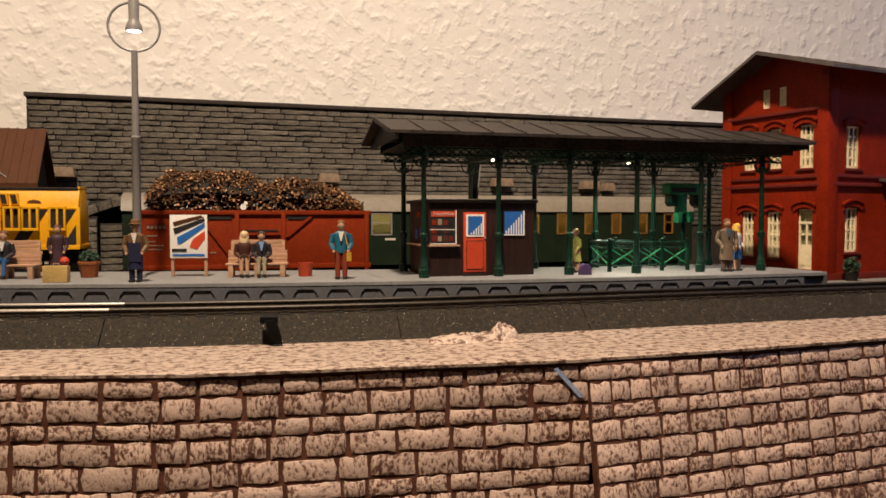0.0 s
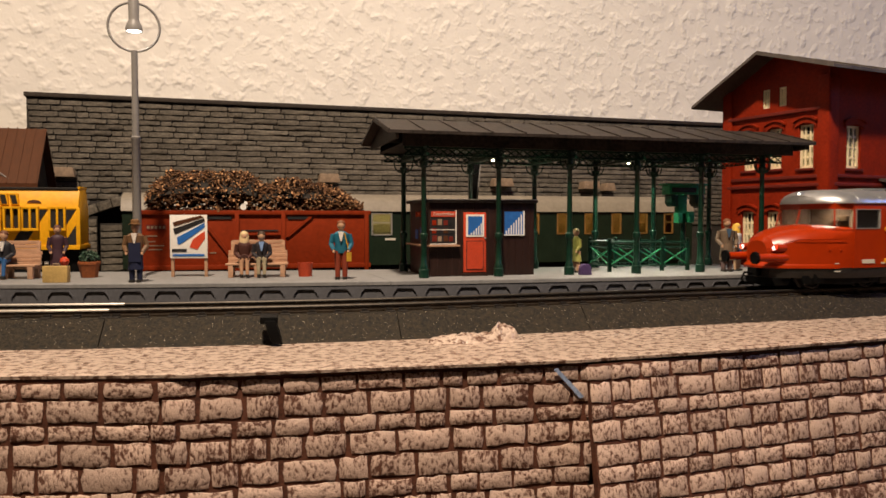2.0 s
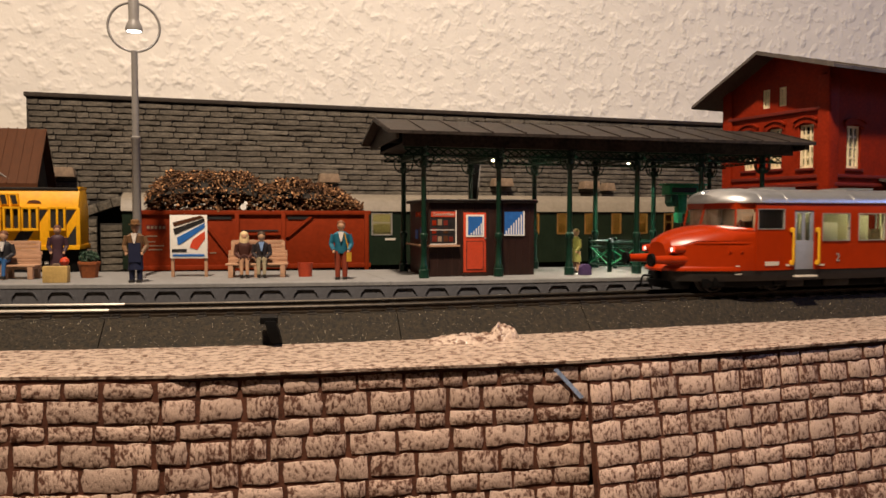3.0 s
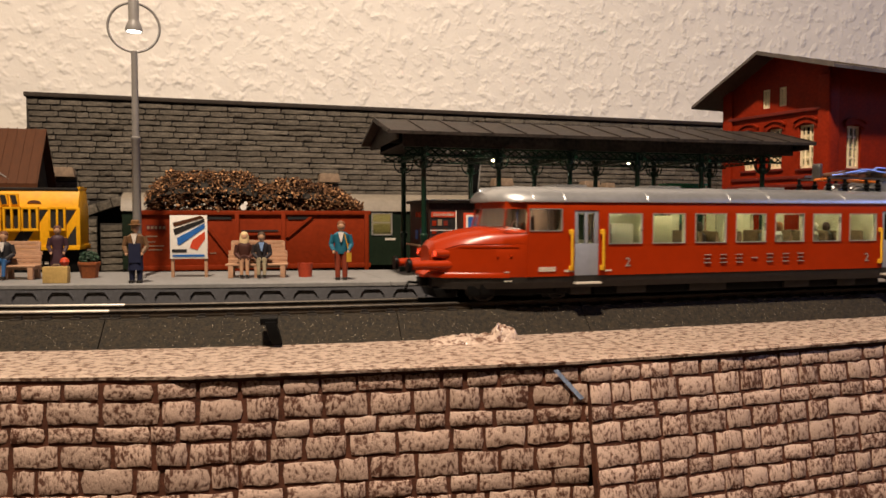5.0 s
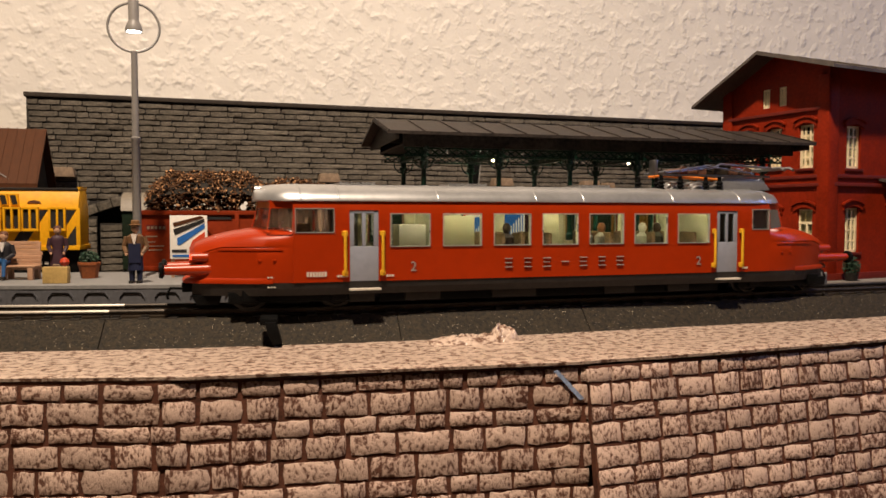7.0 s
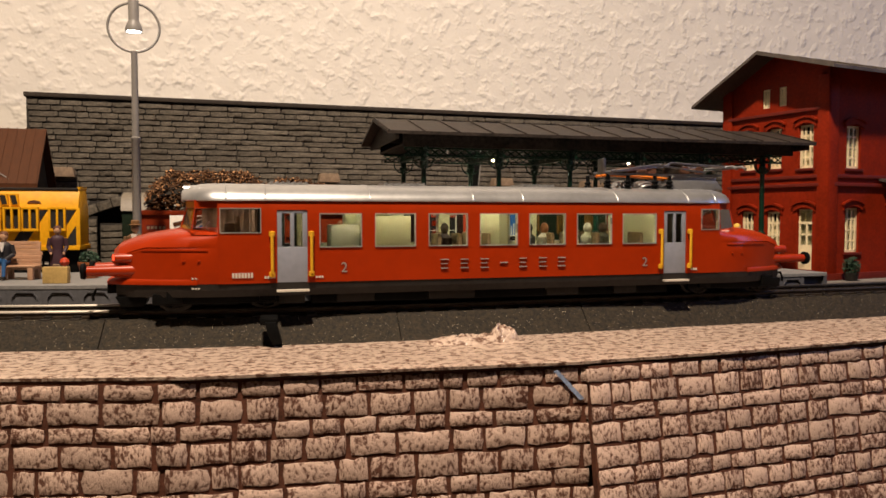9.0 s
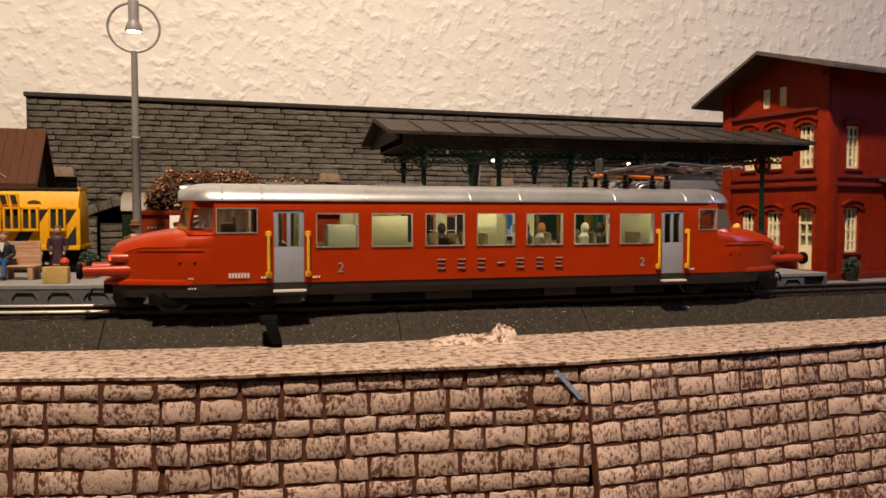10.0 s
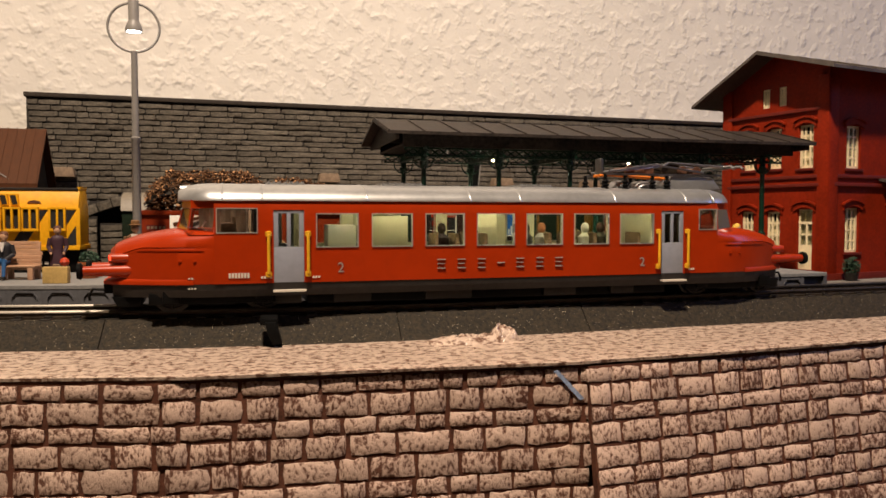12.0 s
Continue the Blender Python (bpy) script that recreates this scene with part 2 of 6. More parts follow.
LOGEND = mat("log_end", (0.42, 0.22, 0.10), 0.7, vary=0.25, scale=300, island=0.3)
SEATBROWN = mat("seat_cover", (0.20, 0.13, 0.07), 0.8, vary=0.2, scale=200)
PAVING = mat("pavement_grey", (0.168, 0.15, 0.133), 0.7, vary=0.15, scale=90, bump=0.2)

# ---- building helpers ----


class Mesh:
    """Gathers points (mm) and faces of one mesh; each face may carry a material slot."""

    def __init__(self):
        self.v, self.f, self.s, self.slot = [], [], [], 0

    def face(self, idx):
        self.f.append(tuple(idx))
        self.s.append(self.slot)

    def grid(self, rows, close=False, cap=False):
        base, n = len(self.v), len(rows[0])
        for r in rows:
            self.v += [tuple(p) for p in r]
        for i in range(len(rows) - 1):
            for j in range(n if close else n - 1):
                a, b = base + i * n + j, base + i * n + (j + 1) % n
                self.face((a, b, b + n, a + n))
        if cap:
            self.face(reversed(range(base, base + n)))
            self.face(range(base + (len(rows) - 1) * n, base + len(rows) * n))
        return self

    def box(self, x0, x1, y0, y1, z0, z1, m=None):
        p = [(x, y, z) for z in (z0, z1) for x, y in ((x0, y0), (x1, y0), (x1, y1), (x0, y1))]
        if m is not None:
            p = [tuple(m @ Vector(q)) for q in p]
        b = len(self.v)
        self.v += p
        for f in ((3, 2, 1, 0), (4, 5, 6, 7), (0, 1, 5, 4), (1, 2, 6, 5), (2, 3, 7, 6), (3, 0, 4, 7)):
            self.face([b + k for k in f])
        return self

    def prism(self, outline, lo, hi, axis="y"):
        """An outline in the plane across the axis, drawn out from lo to hi along it."""
        put = {"x": lambda a, b, c: (c, a, b), "y": lambda a, b, c: (a, c, b), "z": lambda a, b, c: (a, b, c)}[axis]
        return self.grid([[put(a, b, c) for a, b in outline] for c in (lo, hi)], True, True)

    def rod(self, a, b, r, r2=None, n=8):
        a, b = Vector(a), Vector(b)
        d = (b - a).normalized()
        u = d.orthogonal().normalized()
        w = d.cross(u)
        ring = lambda c, q: [c + u * math.cos(math.tau * k / n) * q + w * math.sin(math.tau * k / n) * q for k in range(n)]
        return self.grid([ring(a, r), ring(b, r if r2 is None else r2)], True, True)

    def lathe(self, prof, n=12, c=(0, 0, 0), squash=1.0):
        return self.grid([[(c[0] + r * math.cos(math.tau * k / n), c[1] + r * squash * math.sin(math.tau * k / n), c[2] + z) for k in range(n)]
                          for r, z in prof], True, True)

    def path(self, pts, r, n=6):
        """A round bar bent along the points."""
        pts = [Vector(p) for p in pts]
        rows, u = [], None
        for i, p in enumerate(pts):
            d = (pts[min(i + 1, len(pts) - 1)] - pts[max(i - 1, 0)]).normalized()
            u = d.orthogonal().normalized() if u is None else (u - d * u.dot(d)).normalized()
            w = d.cross(u)
            rows.append([p + u * math.cos(math.tau * k / n) * r + w * math.sin(math.tau * k / n) * r for k in range(n)])
        return self.grid(rows, True, True)


def part(name, m, material, parent=None, label="", bevel=0.0, smooth=False, place=None):
    """Links a mesh as one object, under a thing or a part when one is given."""
    me = bpy.data.meshes.new(name)
    me.from_pydata([(x * MM, y * MM, z * MM) for x, y, z in m.v], [], m.f)
    for q in material if isinstance(material, (list, tuple)) else [material]:
        me.materials.append(q)
    me.polygons.foreach_set("material_index", m.s)
    bm = bmesh.new()
    bm.from_mesh(me)
    bmesh.ops.recalc_face_normals(bm, faces=bm.faces)
    if bevel:
        edges = [e for e in bm.edges if len(e.link_faces) == 2 and e.calc_face_angle(0) > 0.6]
        bmesh.ops.bevel(bm, geom=edges, offset=bevel * MM, segments=2, profile=0.6, affect="EDGES", clamp_overlap=True)
    bm.to_mesh(me)
    bm.free()
    if smooth or bevel:
        me.polygons.foreach_set("use_smooth", [True] * len(me.polygons))
        me.set_sharp_from_angle(angle=radians(38))
    ob = new(name, me)
    if place is not None:
        ob.matrix_basis = place
    if parent is not None:
        ob.parent = parent
    return tagged(ob, label) if label else ob


def pierced(name, xs, zs, holes, parent, material, thick, place=None, top=None, label=""):
    """One upright sheet in the plane y = 0 with openings (x0, x1, z0, z1), given its thickness backwards; top: a gable's peak."""
    m = Mesh()
    xs, zs = sorted({*xs, *[v for h in holes for v in h[:2]]}), sorted({*zs, *[v for h in holes for v in h[2:]]})
    for a, b in zip(xs, xs[1:]):
        for c, d in zip(zs, zs[1:]):
            if not any(h[0] <= a + 1e-6 and b <= h[1] + 1e-6 and h[2] <= c + 1e-6 and d <= h[3] + 1e-6 for h in holes):
                m.grid([[(a, 0, c), (b, 0, c)], [(a, 0, d), (b, 0, d)]])
    if top:
        k = len(m.v)
        m.v += [(x, 0, zs[-1]) for x in xs] + [(xs[-1], 0, top[2]), (top[0], 0, top[1])]
        m.face(range(k, k + len(xs) + 2))
    ob = part(name, m, material, parent, label, place=place)
    bm = bmesh.new()
    bm.from_mesh(ob.data)
    bmesh.ops.remove_doubles(bm, verts=bm.verts, dist=1e-6)
    for f in bm.faces:
        if f.normal.y > 0:
            f.normal_flip()
    bm.to_mesh(ob.data)
    bm.free()
    mod = ob.modifiers.new("thick", "SOLIDIFY")
    mod.thickness, mod.offset = thick * MM, -1
    return ob


def again(ob, place, parent):
    """Another object on the same mesh."""
    o = new(ob.name.split(".")[0], ob.data)
    o.matrix_basis, o.parent = place, parent
    return o


def at(x, y, z, rz=0.0, rx=0.0, ry=0.0):
    return pose(x * MM, y * MM, z * MM, rx, ry, rz)


def thing(name, place, label, category, group="", kind=""):
    ob = new(name)
    ob.empty_display_size = 0.005
    ob.matrix_basis = place
    return tagged(ob, label, category, group, kind)


def setting(name, m, material, label, category, bevel=0.0, smooth=False):
    return tagged(part(name, m, material, None, "", bevel, smooth), label, category, "", "structure")


# ---- the room ----
Y_WALL = 492
setting("wall_back", Mesh().box(-460, 760, Y_WALL, Y_WALL + 20, -320, 900), PLASTER, "off-white woodchip plaster wall behind the layout", "wall")
setting("wall_west", Mesh().box(-480, -460, -440, Y_WALL + 20, -320, 900), CEIL, "plain painted room wall", "wall")
setting("wall_east", Mesh().box(760, 780, -440, Y_WALL + 20, -320, 900), CEIL, "plain painted room wall", "wall")
setting("wall_south", Mesh().box(-480, 780, -460, -440, -320, 900), CEIL, "plain painted room wall behind the viewer", "wall")
setting("ceiling", Mesh().box(-480, 780, -460, Y_WALL + 20, 900, 920), CEIL, "plain painted room ceiling", "ceiling")
setting("floor", Mesh().box(-480, 780, -460, Y_WALL + 20, -340, -320), FLOORWOOD, "brown wooden room floor", "floor")

# ---- the layout board, with its slanting front edge ----
FRONT = [(-420, 272), (-80, 216), (-45.4, 207.4), (-6.5, 197.0), (56, 189.7), (101, 184.6), (150, 185), (208.6, 188), (520, 205)]


def front_y(x):
    for (xa, ya), (xb, yb) in zip(FRONT, FRONT[1:]):
        if xa <= x <= xb:
            return ya + (yb - ya) * (x - xa) / (xb - xa)
    return FRONT[-1][1]


setting("ground", Mesh().prism([(x, y + 4) for x, y in FRONT] + [(520, Y_WALL), (-420, Y_WALL)], -14, -0.4, "z"), BOARD,
        "dark brown layout board that carries the tracks", "board")
setting("layout_base", Mesh().prism([(x, y + 9) for x, y in FRONT] + [(520, Y_WALL), (-420, Y_WALL)], -320, -14, "z"), BOARD,
        "dark brown base under the layout board", "base")


# ---- the running track: bed, ties, rails; a bend at its left end ----
def bend(x):
    return 250.5 + 0.00082 * max(0.0, 95 - x) ** 2


def heading(x):
    return math.atan2(bend(x + 1) - bend(x - 1), 2)


def offset(x, d):
    a = heading(x)
    return (x - math.sin(a) * d, bend(x) + math.cos(a) * d)


TOP = 10.4


def strip(xs, prof, z=0.0):
    """A profile (sideways, height) carried along the running track."""
    return Mesh().grid([[(*offset(x, d), h + z) for d, h in prof] for x in xs], True, True)


def track_section(x0, x1, web, b_left):
    t = thing("track_section", at(0, 0, 0), "dark grey plastic ballast track section with bright steel rails", "track", "running track")
    xs = [x0 + (x1 - x0) * k / 10 for k in range(11)]
    part("bed", strip([x0 + 0.15] + xs[1:-1] + [x1 - 0.15], [(-20, 0), (-12.3, 7.9), (12.3, 7.9), (20, 0)]), BALLAST, t)
    for d in (-8.25, 8.25):
        rail = strip(xs, [(d - 1.0, 7.9), (d - 1.0, 8.5), (d - 0.3, 8.7), (d - 0.3, 9.5), (d - 0.6, 9.7), (d - 0.6, TOP - 0.35), (d - 0.3, TOP), (d + 0.3, TOP), (d + 0.6, TOP - 0.35), (d + 0.6, 9.7),
                                (d + 0.3, 9.5), (d + 0.3, 8.7), (d + 1.0, 8.5), (d + 1.0, 7.9)])
        rail.s = [0 if k < 140 and k % 14 in (4, 5, 6, 7, 8) else 1 for k in range(len(rail.f))]
        part("rail", rail, [RAILBRIGHT if b_left else RAILDARK, web], t, "steel rail with a bright running head")
    tie = stud = None
    x = x0 + 2.3
    while x < x1:
        p = at(*offset(x, 0), 0, math.degrees(heading(x)))
        if tie is None:
            tie = part("tie", Mesh().box(-1.5, 1.5, -12.2, 12.2, 7.0, 8.2).box(-1.0, 1.0, -10.0, -6.6, 8.2, 8.9).box(-1.0, 1.0, 6.6, 10.0, 8.2, 8.9), TIE, t, place=p)
            stud = part("stud", Mesh().box(-0.4, 0.4, -0.4, 0.4, 8.3, 9.4), RAIL, t, place=p)
        else:
            again(tie, p, t)
            again(stud, p, t)
        x += 8.2
    return t


for a, b in ((-240, -24), (-24, 62), (62, 127), (127, 300), (300, 480), (480, 660)):
    track_section(a, b, RAILWEB, b < 0)

# ---- the platform ----
PZ = 14.2


def edge(x):
    return 271.3 + 0.000445 * max(0.0, 235 - x) ** 2


def edge_turn(x):
    return math.degrees(math.atan2(edge(x + 2) - edge(x - 2), 4))


def platform(x0, x1, label):
    t = thing("platform", at(0, 0, 0), label, "platform", "platform sections")
    xs = [x0 + (x1 - x0) * k / 12 for k in range(13)]
    deck = Mesh().grid([[(x, edge(x) + 0.0, PZ - 1.6), (x, edge(x) - 0.12, PZ - 1.5), (x, edge(x) - 0.12, PZ - 0.25), (x, edge(x) + 0.2, PZ), (x, edge(x) + 66, PZ),
                         (x, edge(x) + 66, PZ - 1.6)] for x in xs], True, True)
    part("deck", deck, DECK, t, "smooth light grey platform deck")
    core = Mesh().grid([[(x, edge(x) + 1.5, 0), (x, edge(x) + 1.5, PZ - 1.6), (x, edge(x) + 65, PZ - 1.6), (x, edge(x) + 65, 0)] for x in xs], True, True)
    part("core", core, DECKFACE, t)
    return t


ARCH = 12.29
OPENING = [(-4.3, 0), (-4.3, 9.6), (-2.9, 11.3), (2.9, 11.3), (4.3, 9.6), (4.3, 0)]


def arch_mesh():
    """One side panel: a flat face with a shallow arched recess under a narrow projecting hood."""
    m = Mesh()
    out = [(-6.3, 0), (-6.3, 9.6), (-6.3, 12.6), (6.3, 12.6), (6.3, 9.6), (6.3, 0)]
    m.grid([[(a, 0, b) for a, b in out], [(a, 0, b) for a, b in OPENING], [(a, 0.4, b) for a, b in OPENING]])
    b = len(m.v)
    m.v += [(a, 0.4, c) for a, c in OPENING]
    m.face(range(b, b + 6))
    hood_out = [(-4.7, 8.8), (-4.7, 9.8), (-3.1, 11.75), (3.1, 11.75), (4.7, 9.8), (4.7, 8.8)]
    hood_in = [(-4.3, 8.8), (-4.3, 9.6), (-2.9, 11.3), (2.9, 11.3), (4.3, 9.6), (4.3, 8.8)]
    m.grid([[(a, 0.02, b) for a, b in hood_out], [(a, -0.25, b) for a, b in hood_out], [(a, -0.25, b) for a, b in hood_in], [(a, 0.3, b) for a, b in hood_in]])
    return m


platforms = [platform(-230, 70.3, "light grey model platform section with arched side panels"), platform(70.5, 266.4, "light grey model platform section with arched side panels")]
arch = None
x = 247.8
while x > -220:
    p = at(x, edge(x) + 0.15, 0, edge_turn(x))
    own = platforms[0] if x < 70 else platforms[1]
    if arch is None:
        arch = part("arch_panel", arch_mesh(), DECKFACE, own, place=p)
    else:
        again(arch, p, own)
    x -= ARCH
part("end_wall", Mesh().box(0, 1.6, 0, 66, 0, 12.6), DECKFACE, platforms[1], place=at(265.0, edge(266), 0))

# ---- the red railcar ----
car = thing("railcar", at(99.6, 252, 0), "glossy red streamlined model railcar with a silver roof", "railcar")


def half_width(x):
    """Half the body's width at waist height along its length."""
    for end, full in ((-124.0, -90.0), (115.0, 82.0)):
        if (end < 0 and x < full) or (end > 0 and x > full):
            k = (x - full) / (end - full)
            return 18.05 - 11.2 * k ** 1.9 - (0.8 if k > 0.97 else 0)
    return 18.05


def hood_top(x):
    for end, full in ((-124.0, -105.6), (115.0, 92.0)):
        if (end < 0 and x < full) or (end > 0 and x > full):
            k = (x - full) / (end - full)
            return 35.5 - 2.6 * k - 2.6 * k ** 3
    return 35.5


def hood(xs):
    m = Mesh()
    rows = []
    for x in xs:
        w, t = half_width(x), hood_top(x)
        c = min(29.6, t - 4.3)
        r = min(1.0, max(0.0, (-94 - x) / 16, (x - 79.5) / 16)) ** 0.8
        half = [(w * 0.985, 18.9), (w, 21.5), (w, 26), (w, c - 0.25), (w - 0.3 * r, c), (w, c + 0.3), (w * (1 - 0.05 * r), t - 3.4), (w * (1 - 0.2 * r), t - 1.5 - 1.0 * (1 - r)), (w * (0.93 - 0.43 * r), t - 0.4 - 0.8 * (1 - r)), (0, t)]
        rows.append([(x, -y, z) for y, z in half] + [(x, y, z) for y, z in half[-2::-1]])
    m.grid(rows)
    last = rows[0] if abs(xs[0]) > abs(xs[-1]) else rows[-1]
    s = 1 if last[0][0] > 0 else -1
    nose = [(x + s * 1.6, y * 0.72, 18.9 + (z - 18.9) * 0.86) for x, y, z in last]
    m.grid([last, nose])
    b = len(m.v)
    m.v += nose
    m.face(range(b, b + len(nose)))
    return m


def spread(a, b, n):
    return [a + (b - a) * k / n for k in range(n + 1)]


part("front_hood", hood(spread(-122.6, -93.6, 18)), RED, car, "long rounded red bonnet", smooth=True)
part("rear_hood", hood(spread(79.2, 113.4, 20)), RED, car, "long rounded red bonnet", smooth=True)


def wall_y(z):
    return 17.72 + 0.1 * math.sin((z - 19) / 25 * 3.1) - max(0, z - 38) ** 2 * 0.018


WINDOWS = [-64.0 + 17.37 * k for k in range(7)]
DOORS = [(-76.8, -67.6), (56.6, 65.6)]


def side_wall(s, name="side_wall", inset=0.0, paint_mat=RED):
    """One side between the cabs, with its window and door openings."""
    holes = [(x, x + 13.2, 29.6, 40.0) for x in WINDOWS] + [(a, b, 18.9, 41.0) for a, b in DOORS] + [(-93.5, -81.4, 34.0, 41.6), (71.6, 79.1, 34.2, 41.7)]
    xs = sorted({-94.0, 79.5, *[v for h in holes for v in h[:2]]})
    zs = sorted({18.9, 24.0, 36.0, 38.0, 42.5, 43.9, *[v for h in holes for v in h[2:]]})
    m = Mesh()
    for a, b in zip(xs, xs[1:]):
        for c, d in zip(zs, zs[1:]):
            if any(h[0] <= a + 1e-6 and b <= h[1] + 1e-6 and h[2] <= c + 1e-6 and d <= h[3] + 1e-6 for h in holes):
                continue
            m.grid([[(a, s * (wall_y(c) - inset), c), (b, s * (wall_y(c) - inset), c)], [(a, s * (wall_y(d) - inset), d), (b, s * (wall_y(d) - inset), d)]])
    ob = part(name, m, paint_mat, car)
    bm = bmesh.new()
    bm.from_mesh(ob.data)
    bmesh.ops.remove_doubles(bm, verts=bm.verts, dist=1e-6)
    bmesh.ops.recalc_face_normals(bm, faces=bm.faces)
    bm.to_mesh(ob.data)
    bm.free()
    ob.modifiers.new("thick", "SOLIDIFY").thickness = 0.0006
    ob.modifiers["thick"].offset = 0
    return ob


for s in (-1, 1):
    side_wall(s)
    side_wall(s, "cabin_lining", 1.3, CREAM)
    for k, x in enumerate(WINDOWS):
        y = s * 18.02
        f = Mesh()
        for a, b, c, d in ((x, x + 13.2, 29.5, 29.85), (x, x + 13.2, 39.75, 40.1), (x, x + 0.32, 29.5, 40.1), (x + 12.88, x + 13.2, 29.5, 40.1)):
            f.box(a, b, y - 0.42, y + 0.42, c, d)
        w = part("window_frame", f, CHROME, car, "thin bright metal window frame")
        pane = part("pane", Mesh().box(x + 0.3, x + 12.9, y - 0.12, y + 0.12, 29.9, 39.7), PANE, w)
        pane.visible_shadow = False
    for a, b, c, d in ((-93.5, -81.4, 34.0, 41.6), (71.6, 79.1, 34.2, 41.7)):
        y = s * 17.9
        f = Mesh()
        for x0, x1, z0, z1 in ((a, b, c, c + 0.3), (a, b, d - 0.3, d), (a, a + 0.3, c, d), (b - 0.3, b, c, d)):
            f.box(x0, x1, y - 0.4, y + 0.4, z0, z1)
        w = part("cab_side_window", f, CHROME, car, "thin bright metal cab window frame")
        pane = part("pane", Mesh().box(a + 0.3, b - 0.3, y - 0.1, y + 0.1, c + 0.3, d - 0.3), CABPANE, w)
        pane.visible_shadow = False
    for a, b in DOORS:
        y = s * 17.3
        d = part("door", Mesh().box(a, b, y - 0.4, y + 0.4, 18.6, 29.8).box(a, a + 1.5, y - 0.4, y + 0.4, 29.8, 41.0).box(b - 1.5, b, y - 0.4, y + 0.4, 29.8, 41.0)
                 .box(a + 4.0, b - 4.0, y - 0.4, y + 0.4, 29.8, 41.0).box(a, b, y - 0.4, y + 0.4, 40.0, 41.0), DOORGREY, car, "grey folding entrance door", bevel=0.12)
        pane = part("pane", Mesh().box(a + 1.2, b - 1.2, y - 0.1, y + 0.1, 29.9, 40.0), PANE, d)
        pane.visible_shadow = False
        part("step", Mesh().box(a - 0.2, b + 0.4, min(s * 17.5, s * 19.6), max(s * 17.5, s * 19.6), 16.2, 16.8), PRINT, car, "bright metal door step")
        for hx in (a - 1.5, b + 1.1):
            yy = s * 19.3
            part("grab_rail", Mesh().path([(hx, s * 17.9, 34.2), (hx, yy, 33.6), (hx, yy, 21.8), (hx, s * 17.9, 21.0)], 0.5, 8).lathe(
                [(0.2, 0), (0.95, 0.3), (0.95, 1.6), (0.2, 1.9)], 8, (hx, s * 18.6, 20.6)).lathe([(0.2, 0), (0.95, 0.3), (0.95, 1.6), (0.2, 1.9)], 8, (hx, s * 18.6, 32.8)),
                YELLOW, car, "bright yellow grab rail", smooth=True)


def framed(name, quad, margin, parent, heart, label=""):
    """A red frame with a pane in it, from four corners; heart: a point inside the cab."""
    q = [Vector(p) for p in quad]
    mid = sum(q, Vector()) / 4
    nrm = (q[1] - q[0]).cross(q[3] - q[0]).normalized()
    if nrm.dot(mid - Vector(heart)) > 0:
        nrm = -nrm
    inn = [p + (mid - p).normalized() * margin for p in q]
    m = Mesh()
    m.grid([[*q, q[0]], [*inn, inn[0]], [p + nrm * 0.5 for p in (*inn, inn[0])]])
    ob = part(name, m, RED, parent, label)
    g = Mesh()
    g.grid([[inn[0] + nrm * 0.2, inn[1] + nrm * 0.2], [inn[3] + nrm * 0.2, inn[2] + nrm * 0.2]])
    pane = part("pane", g, CABPANE, ob)
    pane.visible_shadow = False


